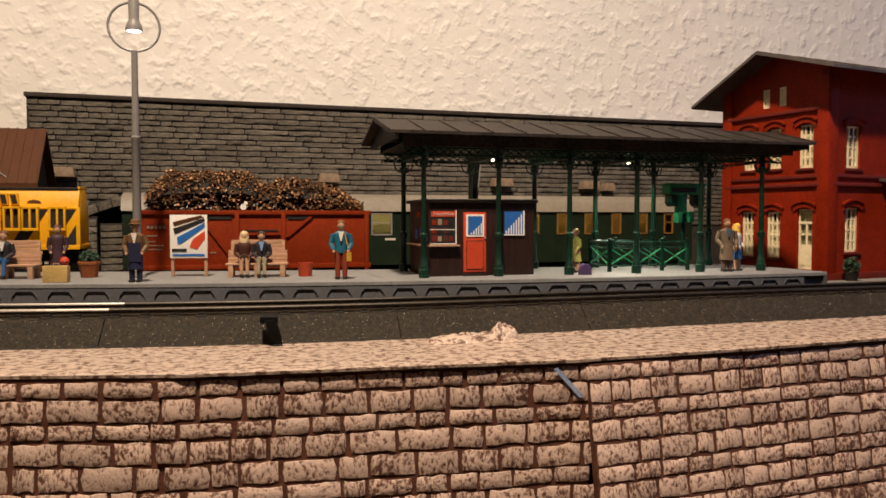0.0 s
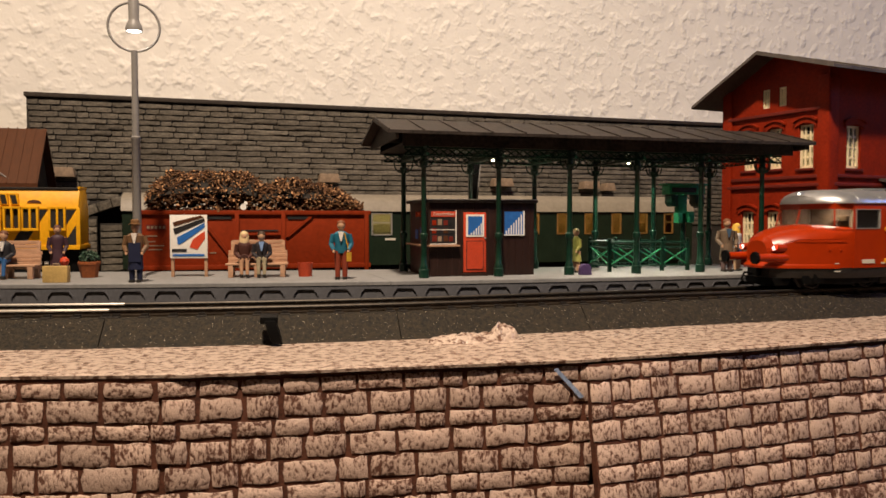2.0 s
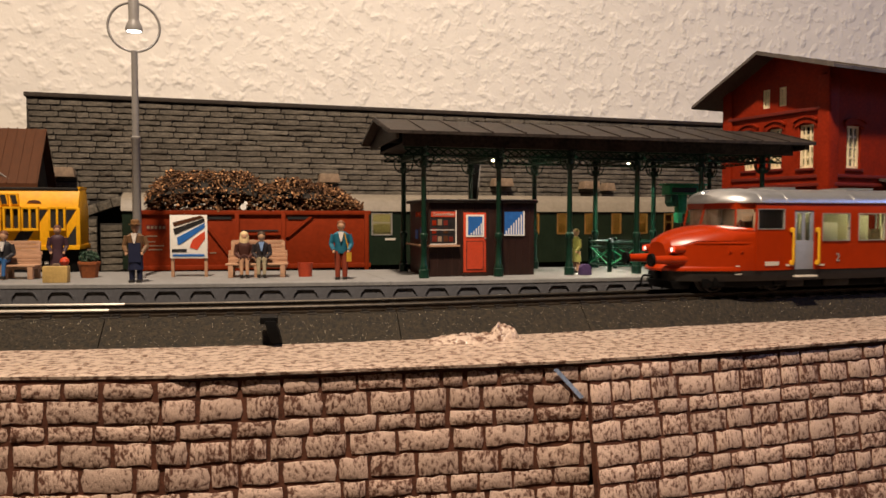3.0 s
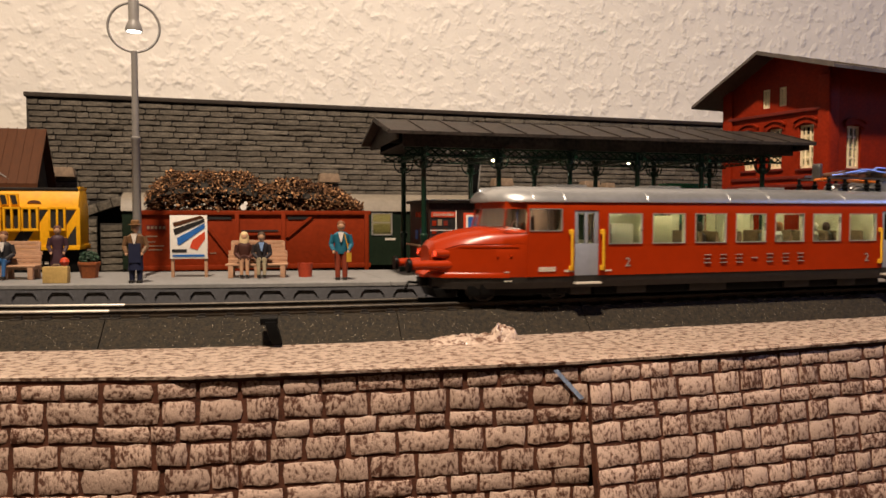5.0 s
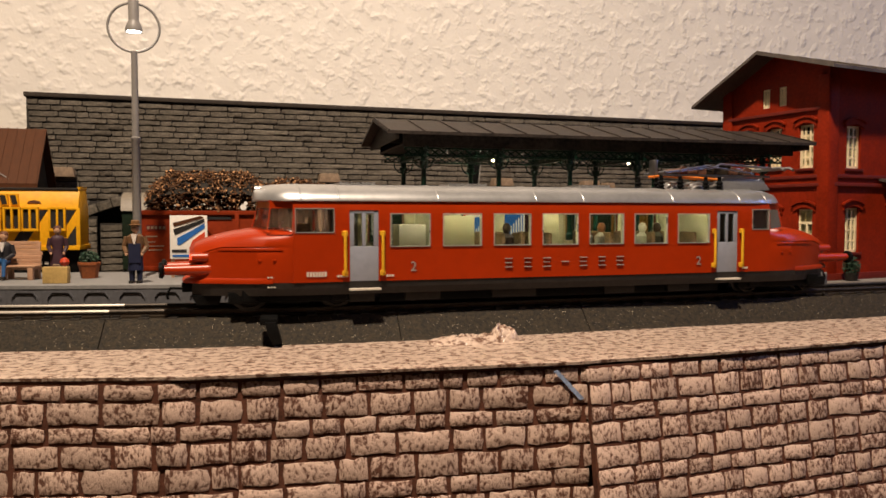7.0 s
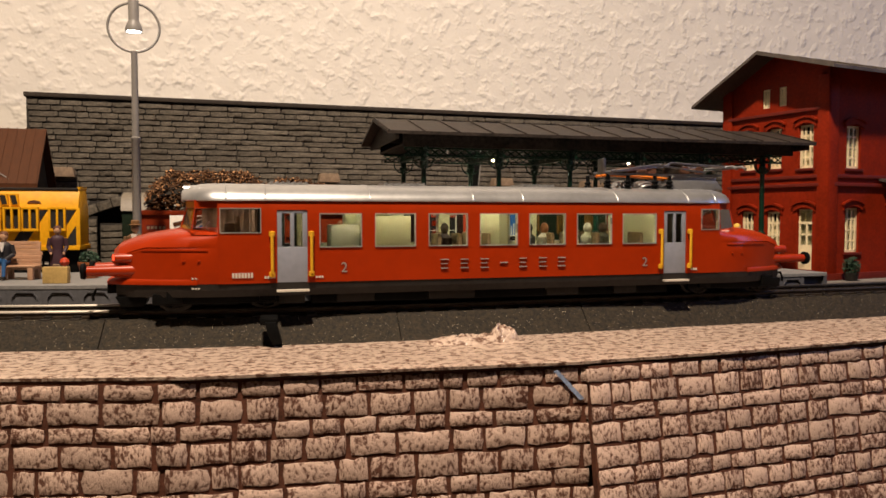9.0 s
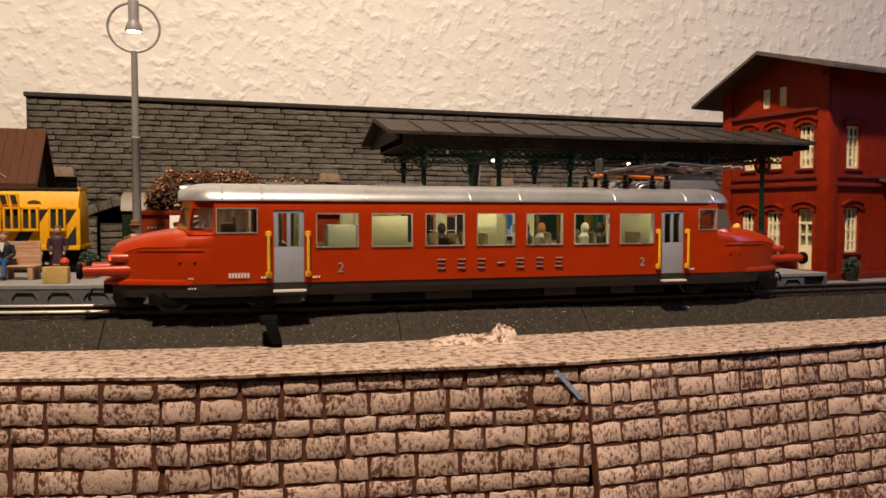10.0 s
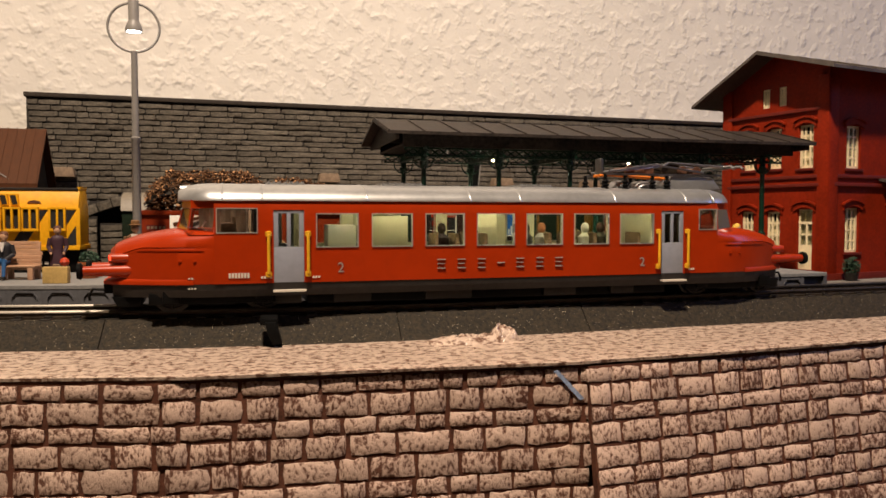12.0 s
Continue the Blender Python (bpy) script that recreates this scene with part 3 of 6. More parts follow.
CABGLOW = glow("cab_light", (1.0, 0.88, 0.7), 12.0)
for e, base in ((-1, -94.0), (1, 79.5)):
    plan = [(0.3, 18.0, 34.2), (7.6, 15.8, 34.9), (11.4, 0, 35.6)]
    tops = [(-0.6, 17.4, 41.8), (6.6, 14.8, 41.8), (9.6, 0, 41.8)]
    for s in (-1, 1):
        for (a, wa, za), (b, wb, zb), (c, wc, zc), (d, wd, zd) in zip(plan, plan[1:], tops, tops[1:]):
            quad = [(base + e * a, s * wa, za), (base + e * b, s * wb, zb), (base + e * d, s * wd, zd), (base + e * c, s * wc, zc)]
            framed("cab_window", quad, 0.38, car, (base - e * 4, 0, 38), "raked cab windscreen with a red frame")
    rim = [(base + e * a, w, z) for a, w, z in tops] + [(base + e * a, -w, z) for a, w, z in tops[-2::-1]]
    part("cab_brow", Mesh().grid([rim, [(x, y, 44.0) for x, y, z in rim]]), RED, car)
    part("cab_floor", Mesh().box(base + e * 7, base - e * 11, -13, 13, 32.4, 33.2), SHADEDARK, car)
    part("cab_ceiling", Mesh().box(base + e * 5, base - e * 11, -12, 12, 42.6, 43.2), CREAM, car)
    part("cab_light", Mesh().box(base - e * 1, base - e * 7, -6, 6, 42.2, 42.5), CABGLOW, car, "dim glowing cab light")
    part("driver_desk", Mesh().box(min(base, base + e * 6), max(base, base + e * 6), -10, 8, 33.2, 34.4), SEATBROWN, car, bevel=0.4)
    part("cab_seat", Mesh().box(base - e * 4 - 2, base - e * 4 + 2, -9, -4, 33.2, 37).box(base - e * 6 - 0.6, base - e * 6 + 0.6, -9, -4, 33.2, 39), SEATBROWN, car, bevel=0.5)
    part("cab_partition", Mesh().box(base - e * 11.2 - 0.3, base - e * 11.2 + 0.3, -15.5, 15.5, 21, 43), TANPLATE, car)
    # white rod drawn for the bright streak of light in the side window
    part("partition_pipe", Mesh().rod((base - e * 9.6, -13.5, 33), (base - e * 9.6, -13.5, 42.4), 0.35, n=8), WHITE, car, "white upright rod painted as a light streak")
    # added folded panel; its tan and grey stand in for reflections in the panes
    part("far_blind", Mesh().grid([[(base + e * (5 - 1.7 * k), 15.0 + 0.5 * (k % 2), z) for k in range(10)] for z in (33.2, 42.2)]), TANPLATE if e < 0 else LAMPGREY, car, "added folded panel that tones the cab panes")
    part("driver_lever", Mesh().path([(base + e * 2, -12.5, 34.2), (base + e * 3.6, -12.5, 36.0), (base + e * 2.4, -12.5, 37.6)], 0.3, 6), WHITE, car, smooth=True)
    # the lowest lip of the bonnet flares out over the skirt
    tip, root = (-126.4, -100.0) if e < 0 else (117.6, 92.0)
    rows = []
    for k in range(13):
        f = k / 12
        x = root + (tip - root) * math.sin(f * math.pi / 2)
        w = (half_width(x) + 2.4 * f ** 3) * (1 - f ** 9) ** 0.5 if k < 12 else 0.0
        w = max(w, 0.01)
        rows.append([(x, -w - 0.15, 18.7), (x + e * 0.1, -w - 0.2, 19.6), (x - e * 0.6 * f, -w + 0.1, 20.4), (x - e * 2.6 * f, -max(w - 1.6 * f, 0.005), 20.5 + 1.3 * f),
                     (x - e * 2.6 * f, max(w - 1.6 * f, 0.005), 20.5 + 1.3 * f), (x - e * 0.6 * f, w - 0.1, 20.4), (x + e * 0.1, w + 0.2, 19.6), (x, w + 0.15, 18.7)])
    part("apron", Mesh().grid(rows), RED, car, "flared red bonnet lip", smooth=True)
    for s in (-1, 1):
        part("crease_line", Mesh().grid([[(x, s * (half_width(x) + 0.22), z) for x in spread(base + e * 3, base + e * 22, 14)] for z in (28.75, 29.15)]
                                        + [[(x, s * (half_width(x) - 0.3), 29.2) for x in spread(base + e * 3, base + e * 22, 14)]]), RED, car, smooth=True)
        for x in (base + e * 5.5, base + e * 9.8):
            part("bonnet_catch", Mesh().box(x - 0.5, x + 0.5, s * half_width(x) - 0.35, s * half_width(x) + 0.35, 25.5, 26.1), RED, car, bevel=0.12)

# roof: a rounded silver shell that closes down at both ends
rows = []
for x in [-104.5, -103.8, -102, -99, -95, -88, -60, -20, 20, 60, 74, 82, 87, 89.4, 90.2]:
    k = max(0.0, (-94 - x) / 10.5, (x - 78) / 12.2)
    w, h = 17.8 * (1 - 0.52 * k ** 2.2), 5.6 * (1 - 0.42 * k ** 3)
    half = [(w, 43.7), (w + 0.25, 43.9), (w + 0.1, 44.5), (w * 0.95, 43.9 + h * 0.36), (w * 0.82, 43.9 + h * 0.66), (w * 0.6, 43.9 + h * 0.86), (w * 0.3, 43.9 + h * 0.97), (0, 43.9 + h)]
    rows.append([(x, -y, z) for y, z in half] + [(x, y, z) for y, z in half[-2::-1]])
part("roof", Mesh().grid(rows, False, True), SILVER, car, "smooth silver roof with thin joints", smooth=True)
for x in (-91.6, -80.1, -48, -13.9, 3.6, 38.7, 66.7, 78.0):
    seam = [[(x + d, y * (1.004 if abs(d) < 0.2 else 1.0), z + (0.14 if abs(d) < 0.2 else 0)) for _, y, z in rows[7]] for d in (-0.3, -0.1, 0.1, 0.3)]
    part("roof_joint", Mesh().grid(seam), SILVER, car, smooth=True)
for x, n in ((-72, 6), (-34, 7), (14, 6)):
    vent = part("roof_vent", Mesh().box(x - n, x + n, -6.2, 6.2, 49.0, 49.7), SILVER, car, "low ribbed roof vent", bevel=0.2)
    for k in range(7):
        u = x - n + 0.6 + k * (2 * n - 1.2) / 6
        part("rib", Mesh().box(u - 0.3, u + 0.3, -6.4, 6.4, 49.4, 50.2), SILVER, vent)

# pantograph deck at the trailing end
part("roof_box", Mesh().grid([[(65, -8, 48.6), (64.5, -8.5, 50.5), (67, -7.5, 53.8), (84, -7.2, 53.6), (88, -7.5, 49)],
                              [(65, 8, 48.6), (64.5, 8.5, 50.5), (67, 7.5, 53.8), (84, 7.2, 53.6), (88, 7.5, 49)]], False, False).prism(
    [(65, 48.6), (64.5, 50.5), (67, 53.8), (84, 53.6), (88, 49)], -8, 8, "y"), SILVER, car, "raised silver equipment housing on the roof", bevel=0.5)
for x, r in ((48.5, 4.2), (57.5, 4.6)):
    part("air_tank", Mesh().lathe([(0.2, 3.2), (r * 0.55, 2.9), (r * 0.85, 2.0), (r, 0.6), (r, 0)], 16, (x, -2, 49.0)), SILVER, car, smooth=True)
panto = part("pantograph", Mesh().box(33, 80, -8.6, -7.8, 54.6, 55.3).box(33, 80, 7.8, 8.6, 54.6, 55.3).box(38, 39, -8.6, 8.6, 54.6, 55.3).box(70, 71, -8.6, 8.6, 54.6, 55.3), PANTO, car,
             "folded silver diamond pantograph", place=at(7, 0, -0.8))
for x in (44, 52, 66, 72):
    part("crank", Mesh().rod((x, -5, 56.6), (x, 5, 56.6), 1.3, n=10).rod((x, -5.6, 56.6), (x, -5.0, 56.6), 1.9, n=12), BRONZE, panto, "dark brown crank drum", smooth=True)
for y in (-3, 3):
    part("strut", Mesh().path([(40, y, 55.4), (52, y, 58.0), (64, y, 55.6), (76, y, 57.8)], 0.35, 6), BLACK, panto, smooth=True)
for y in (-7, 7):
    part("arm", Mesh().path([(35, y, 56), (58, y * 0.7, 58.4), (61, y * 0.6, 59.6), (88, y, 58.0)], 0.45, 8).path([(74, y, 56), (54, y * 0.8, 58.8), (42, y, 57.0)], 0.35, 8), PANTO, panto, smooth=True)
part("collector", Mesh().path([(86, -14, 57.2), (87, -11, 58.2), (87, 11, 58.2), (86, 14, 57.2)], 0.5, 8).path([(82, -14, 57.2), (83, -11, 58.3), (83, 11, 58.3), (82, 14, 57.2)], 0.5, 8), PANTO, panto, smooth=True)
part("spring_box", Mesh().box(58, 66, -4, 4, 55.6, 59.4), RAILWEB, panto, bevel=0.5)
part("horn", Mesh().box(34, 35.2, -2.2, 2.2, 54.5, 61.0), PANTO, panto, bevel=0.4)
for y in (-6.5, -2.5):
    part("tension_rod", Mesh().path([(31, y, 54.4), (38, y, 54.9), (61, y, 53.4)], 0.48, 8), ORANGE, panto, "orange tension rod", smooth=True)
for x in (33, 41, 52, 58):
    for y in (-7.8, 7.8):
        part("insulator", Mesh().lathe([(0.9, 0), (1.5, 0.5), (0.8, 1.0), (1.5, 1.7), (0.8, 2.2), (1.4, 3.0), (0.7, 3.6), (0.7, 5.6)], 10, (x, y, 49.4)), BLACK, panto, smooth=True)

# skirt, floor, cabin, bogies
m = Mesh()
xs = spread(-123.5, 114.5, 44)
m.grid([[(x, -half_width(x) * 0.985, 19.0), (x, -half_width(x) * 0.975, 17.0), (x, -half_width(x) * 0.93, 14.9), (x, half_width(x) * 0.93, 14.9), (x, half_width(x) * 0.975, 17.0),
         (x, half_width(x) * 0.985, 19.0)] for x in xs], True, True)
part("skirt", m, SKIRT, car, "dark grey underframe skirt")
part("underframe", Mesh().box(-66, 62, -12, 12, 11.6, 15), BLACK, car, bevel=0.5)
for x, w in ((-72, 8), (-52, 12), (-20, 16), (20, 12), (44, 9)):
    part("equipment_box", Mesh().box(x - w / 2, x + w / 2, -13.6, -11.5, 12.0, 15.2), SKIRT, car, bevel=0.4)
part("cabin_floor", Mesh().box(-82, 72, -16.5, 16.5, 20, 21), SEATBROWN, car)
part("cabin_ceiling", Mesh().box(-82, 72, -16.5, 16.5, 42.2, 43), CREAM, car)
part("cabin_light", Mesh().box(-62, 55, -14.6, -13.4, 41.7, 42.1).box(-62, 55, 8.0, 9.2, 41.7, 42.1), CABINLIGHT, car, "glowing cabin light strip")
for x in (-81, -46.5, 6.0, 54, 71):
    part("partition", Mesh().box(x - 0.4, x + 0.4, -16, 15, 21, 42) if x not in (6.0,) else Mesh().box(x - 0.4, x + 0.4, 2, 16, 21, 42), CREAM, car)
part("white_cabinet", Mesh().box(-59.5, -50.5, -12, -2, 21, 36.4), WHITE, car, "plain cream cabinet inside", bevel=0.4)
for a, b, c in ((-45.5, -33, 39.2), (-11, -2, 42)):
    part("toilet_screen", Mesh().box(a, b, -10, -9, 21, c), CREAM, car, bevel=0.3)
seat = None
for x in (-30, -23, -13, 10, 17, 27, 34, 44):
    for y in (-11.5, 7.5):
        q = at(x, y, 21)
        if seat is None:
            seat = part("seat", Mesh().box(0, 6, -4, 5, 0, 5.5).box(4.6, 6, -4, 5, 5.5, 12.5), SEATBROWN, car, bevel=0.6, place=q)
        else:
            again(seat, q, car)
BOGIES = (-93, 90)
wheelsets = []
for bx in BOGIES:
    bog = part("bogie", Mesh().box(bx - 20, bx + 20, -13, -11.6, 12.5, 16).box(bx - 20, bx + 20, 11.6, 13, 12.5, 16).box(bx - 5, bx + 5, -12, 12, 12, 16)
               .box(bx - 16, bx - 11, -14, -12, 13, 17).box(bx + 11, bx + 16, -14, -12, 13, 17), BLACK, car, "black bogie frame", bevel=0.5)
    for wx in (bx - 13.5, bx + 13.5):
        wm = Mesh()
        for s in (-1, 1):
            wm.grid([[(r * math.cos(math.tau * k / 24), s * y, r * math.sin(math.tau * k / 24)) for k in range(24)] for r, y in
                     ((1.2, 10.1), (2.6, 10.1), (3.2, 9.5), (4.4, 9.5), (4.6, 10.2), (5.3, 10.2), (5.4, 7.8), (6.2, 7.5), (6.2, 6.9), (1.2, 6.9))], True, False)
            for k in range(8):
                a = math.tau * k / 8
                wm.rod((1.5 * math.cos(a), s * 9.9, 1.5 * math.sin(a)), (4.5 * math.cos(a), s * 9.9, 4.5 * math.sin(a)), 0.35, n=5)
        wm.rod((0, -9, 0), (0, 9, 0), 1.2)
        wheelsets.append((part("wheelset", wm, [SKIRT], car, "dark metal spoked wheelset", smooth=True, place=at(wx, 0, TOP + 5.35)), wx))

# nose fittings at both ends
TAILGLOW = glow("tail_lamp_glow", (1.0, 0.06, 0.02), 2.2)
for e, xe in ((-1, -123.6), (1, 114.6)):
    for y in (-8.6, 8.6):
        part("buffer", Mesh().rod((xe - e * 9, y, 22.9), (xe + e * (7.8 if e < 0 else 9.6), y, 22.9), 2.0, 1.45, 14), RED, car, "red buffer with a black head", smooth=True)
        bx = xe + e * (7.6 if e < 0 else 9.4)
        part("buffer_head", Mesh().rod((bx, y, 22.9), (bx + e * 0.6, y, 22.9), 1.6, 2.5, 16).rod((bx + e * 0.6, y, 22.9), (bx + e * 1.6, y, 22.9), 2.5, 2.3, 16), BLACK, car, "round black buffer head", smooth=True)
        tube = [(r * math.cos(q), r * math.sin(q)) for r in (1,) for q in spread(0, math.tau, 16)[:-1]]
        housing = part("headlamp", Mesh().grid([[(xe + e * u, y * 1.02 + r * a, 26.6 + r * b) for a, b in tube] for u, r in ((-5, 1.5), (-0.8, 1.45), (0.5, 1.35), (0.5, 1.05), (-0.4, 1.0))], True), RED, car, "red lamp housing", smooth=True)
        part("lens", Mesh().rod((xe - e * 1.0, y * 1.02, 26.6), (xe - e * 0.1, y * 1.02, 26.6), 1.0, 0.9, 14), LAMPWHITE if e < 0 else SIGNRED, housing, "lit warm white lens" if e < 0 else "red tail lens", smooth=True)
        if e < 0:
            part("marker_light", Mesh().box(xe + e * 0.1 - 0.25, xe + e * 0.1 + 0.25, y * 1.02 + math.copysign(1.1, y) - 0.35, y * 1.02 + math.copysign(1.1, y) + 0.35, 26.0, 27.6), TAILGLOW, housing, "small red marker light")
    part("coupler", Mesh().box(xe - 3, xe + 3, -2, 2, 15.5, 18.5).path([(xe + e * 1, 0, 16.4), (xe + e * 6.4, 0, 16.8), (xe + e * 7.4, 0, 14.6), (xe + e * 7.2, 0, 13.2)], 0.5, 6), BLACK, car, bevel=0.2)
    part("plough", Mesh().prism([(xe - e * 9, 15), (xe + e * 0.2, 15), (xe - e * 1.5, 11.8), (xe - e * 8, 11.8)], -8, 8, "y"), BLACK, car, bevel=0.4)
top_lamp = part("roof_lamp", Mesh().grid([[(x, r * a, 47.4 + r * b) for a, b in tube] for x, r in ((-100, 1.6), (-104.2, 1.4), (-104.2, 1.05), (-103.4, 1.0))], True), SILVER, car, "small roof headlamp", smooth=True)
part("lens", Mesh().rod((-103.9, 0, 47.4), (-103.3, 0, 47.4), 0.95, 1.0, 12), LAMPWHITE, top_lamp, "lit warm white lens")

for a, b in ((-93, -78.6), (-65.4, 54.6), (67.4, 79)):
    part("waist_strip", Mesh().box(a, b, -18.1, -17.6, 28.7, 29.0), RED, car)

# raised lettering as plain bars, class figures, small lettering
LETTERING = mat("lettering_metal", (0.36, 0.33, 0.3), 0.4, 0.2, vary=0.05, scale=200)
for x in (-25.3, -18.5, -11.6, -4.9, 1.9, 9.0, 15.9):
    b = Mesh().box(x, x + 2.7, -18.55, -18.1, 23.75, 24.05) if x == -4.9 else Mesh().box(x, x + 2.7, -18.55, -18.1, 22.3, 22.55).box(x, x + 2.7, -18.55, -18.1, 25.1, 25.35).box(x, x + 2.4, -18.55, -18.1, 23.75, 23.95)
    part("letter_bar", b, LETTERING, car, "plain raised metal bars")
for x0, z0, n, h in ((-90.0, 20.6, 7, 1.5), (-80.6, 20.3, 4, 0.7), (-65.2, 20.2, 3, 0.6), (-101.6, 20.4, 3, 0.4), (-101.6, 17.4, 3, 0.4), (67.6, 20.0, 3, 0.7)):
    for k in range(n):
        sp = half_width(x0) if abs(x0) > 88 else 18.0
        w = 0.62 if h > 1 else 0.6
        part("print_bar", Mesh().box(x0 + k * w * 1.45, x0 + k * w * 1.45 + w, -sp - 0.3, -sp + 0.5, z0, z0 + h), PRINT, car)


def figure(text, place, size, material, parent, label=""):
    cu = bpy.data.curves.new("figure", "FONT")
    cu.body, cu.size, cu.extrude, cu.align_x = text, size * MM, 0.00008, "CENTER"
    tmp = bpy.data.objects.new("figure", cu)
    scene.collection.objects.link(tmp)
    me = bpy.data.meshes.new_from_object(tmp.evaluated_get(bpy.context.evaluated_depsgraph_get()))
    bpy.data.objects.remove(tmp)
    me.materials.clear()
    me.materials.append(material)
    ob = new("figure", me)
    ob.matrix_basis, ob.parent = place, parent
    return tagged(ob, label) if label else ob


for x in (-56.4, 49.0):
    figure("2", at(x, -18.22, 21.8, 0, 90), 4.4, CHROME, car, "metal class figure 2")

# ---- platform canopy ----
CAN = thing("platform_canopy", at(86.5, 293.5, PZ, -2.2), "dark sheet roof on green cast-iron columns over the platform", "canopy")


def column(x, y):
    c = part("column", Mesh().lathe([(2.1, 0), (2.1, 3.2), (1.7, 3.6), (1.7, 4.8), (1.3, 5.4), (1.25, 15), (1.7, 15.6), (1.7, 17.4), (1.15, 18), (1.0, 44), (1.6, 44.8), (1.9, 46.5), (1.3, 47), (1.3, 53)], 12, (x, y, 0)),
             GREEN, CAN, "dark green cast-iron column", smooth=True)
    for s in (-1, 1):
        arc = [(0.9 + 3.4 * math.sin(a), 44.2 + 4.3 * (1 - math.cos(a))) for a in (0.0, 0.4, 0.8, 1.2, 1.57)]
        part("bracket", Mesh().path([(x + s * u, y, z) for u, z in arc], 0.33, 6), GREEN, c, smooth=True)
        part("bracket", Mesh().path([(x, y + s * u, z) for u, z in arc], 0.33, 6), GREEN, c, smooth=True)


BAY = 31.6
for k in range(6):
    column(k * BAY, 0)
    column(k * BAY + 1.0, 41)


def lattice(name, a, b, z0, z1, along="x", off=0.0):
    m = Mesh()
    put = (lambda u, z0, z1, w: m.box(u, u + w, off - 0.5, off + 0.5, z0, z1)) if along == "x" else (lambda u, z0, z1, w: m.box(off - 0.5, off + 0.5, u, u + w, z0, z1))
    put(a, z1 - 0.7, z1, b - a)
    put(a, z0, z0 + 0.7, b - a)
    n = max(2, round((b - a) / 3.6))
    for k in range(n):
        u0, u1 = a + (b - a) * k / n, a + (b - a) * (k + 1) / n
        p = (lambda u, z: (u, off, z)) if along == "x" else (lambda u, z: (off, u, z))
        m.rod(p(u0, z0 + 0.5), p(u1, z1 - 0.5), 0.3, n=5)
        m.rod(p(u0, z1 - 0.5), p(u1, z0 + 0.5), 0.3, n=5)
    return part(name, m, GREEN, CAN, "green lattice girder")


lattice("girder", -8, 168, 48.6, 52.2, "x", 0)
lattice("girder", -8, 168, 48.6, 52.2, "x", 41)
for k in range(6):
    lattice("cross_girder", -6, 47, 48.6, 52.2, "y", k * BAY)
part("eave_beam", Mesh().box(-9, 172, -2.8, -1.6, 52.2, 57.6), ROOFDARK, CAN)
part("eave_beam", Mesh().box(-9, 172, 42.8, 44.0, 52.2, 57.6), ROOFDARK, CAN)
part("soffit", Mesh().box(-9, 172, -1.6, 42.8, 52.6, 53.4), ROOFDARK, CAN)
roof = part("roof_sheet", Mesh().prism([(-9.2, 56.4), (20.5, 64.2), (50.2, 56.4), (50.2, 57.6), (20.5, 65.4), (-9.2, 57.6)], -16.5, 179, "x"), ROOFDARK, CAN, "weathered dark brown sheet roof")
part("gable_board", Mesh().prism([(-7.5, 54.6), (48.5, 54.6), (48.5, 56.8), (20.5, 64.2), (-7.5, 56.8)], -12.6, -11.6, "x"), ROOFDARK, CAN)
part("gable_board", Mesh().prism([(-7.5, 54.6), (48.5, 54.6), (48.5, 56.8), (20.5, 64.2), (-7.5, 56.8)], 174.6, 176.8, "x"), ROOFDARK, CAN)
for k in range(15):
    x = -16.2 + k * 13.9
    part("roof_rib", Mesh().prism([(-9.3, 57.5), (20.5, 65.3), (50.3, 57.5), (50.3, 58.1), (20.5, 65.9), (-9.3, 58.1)], x, x + 0.6, "x"), ROOFDARK, CAN)
for x, y, lit in ((36, 20, True), (104, 24, True), (76, 34, False)):
    lamp = part("canopy_lamp", Mesh().lathe([(0.4, 3), (0.6, 1.2), (2.2, 0.4), (2.2, 0)], 12, (x, y, 49.6)), GREEN, CAN, "small round canopy lamp", smooth=True)
    if lit:
        part("bulb", Mesh().lathe([(0.1, -1.0), (0.6, -0.7), (0.7, -0.2), (0.3, 0.1)], 10, (x, y, 49.5)), BULB, lamp, "glowing warm bulb", smooth=True)
for x, y, w in ((128, 312, 0.06), (183, 310, 0.14), (205, 322, 0.07)):
    data = bpy.data.lights.new("canopy_bulb_light", "SPOT")
    data.energy, data.color, data.shadow_soft_size, data.spot_size, data.spot_blend = w, (1.0, 0.97, 0.78), 0.001, radians(125), 0.5
    new("canopy_bulb_light", data).location = (x * MM, y * MM, (PZ + 47) * MM)

# ---- station house ----
ST = thing("station_house", at(298.7, 304.8, 7.0, 8.0) @ Matrix.Scale(1.06, 4), "red brick model station house with a grey roof and cream windows", "house")


def panel_wall(name, width, height, holes, parent, place, thick=4.0, gable=0.0):
    """A wall in the plane y = 0 with real openings (x0, x1, z0, z1); an optional gable on top."""
    return pierced(name, [0.0, width], [0.0, height], holes, parent, BRICKRED, thick, place, (width / 2, height + gable, height + gable - 0.31 * width / 2) if gable else None)


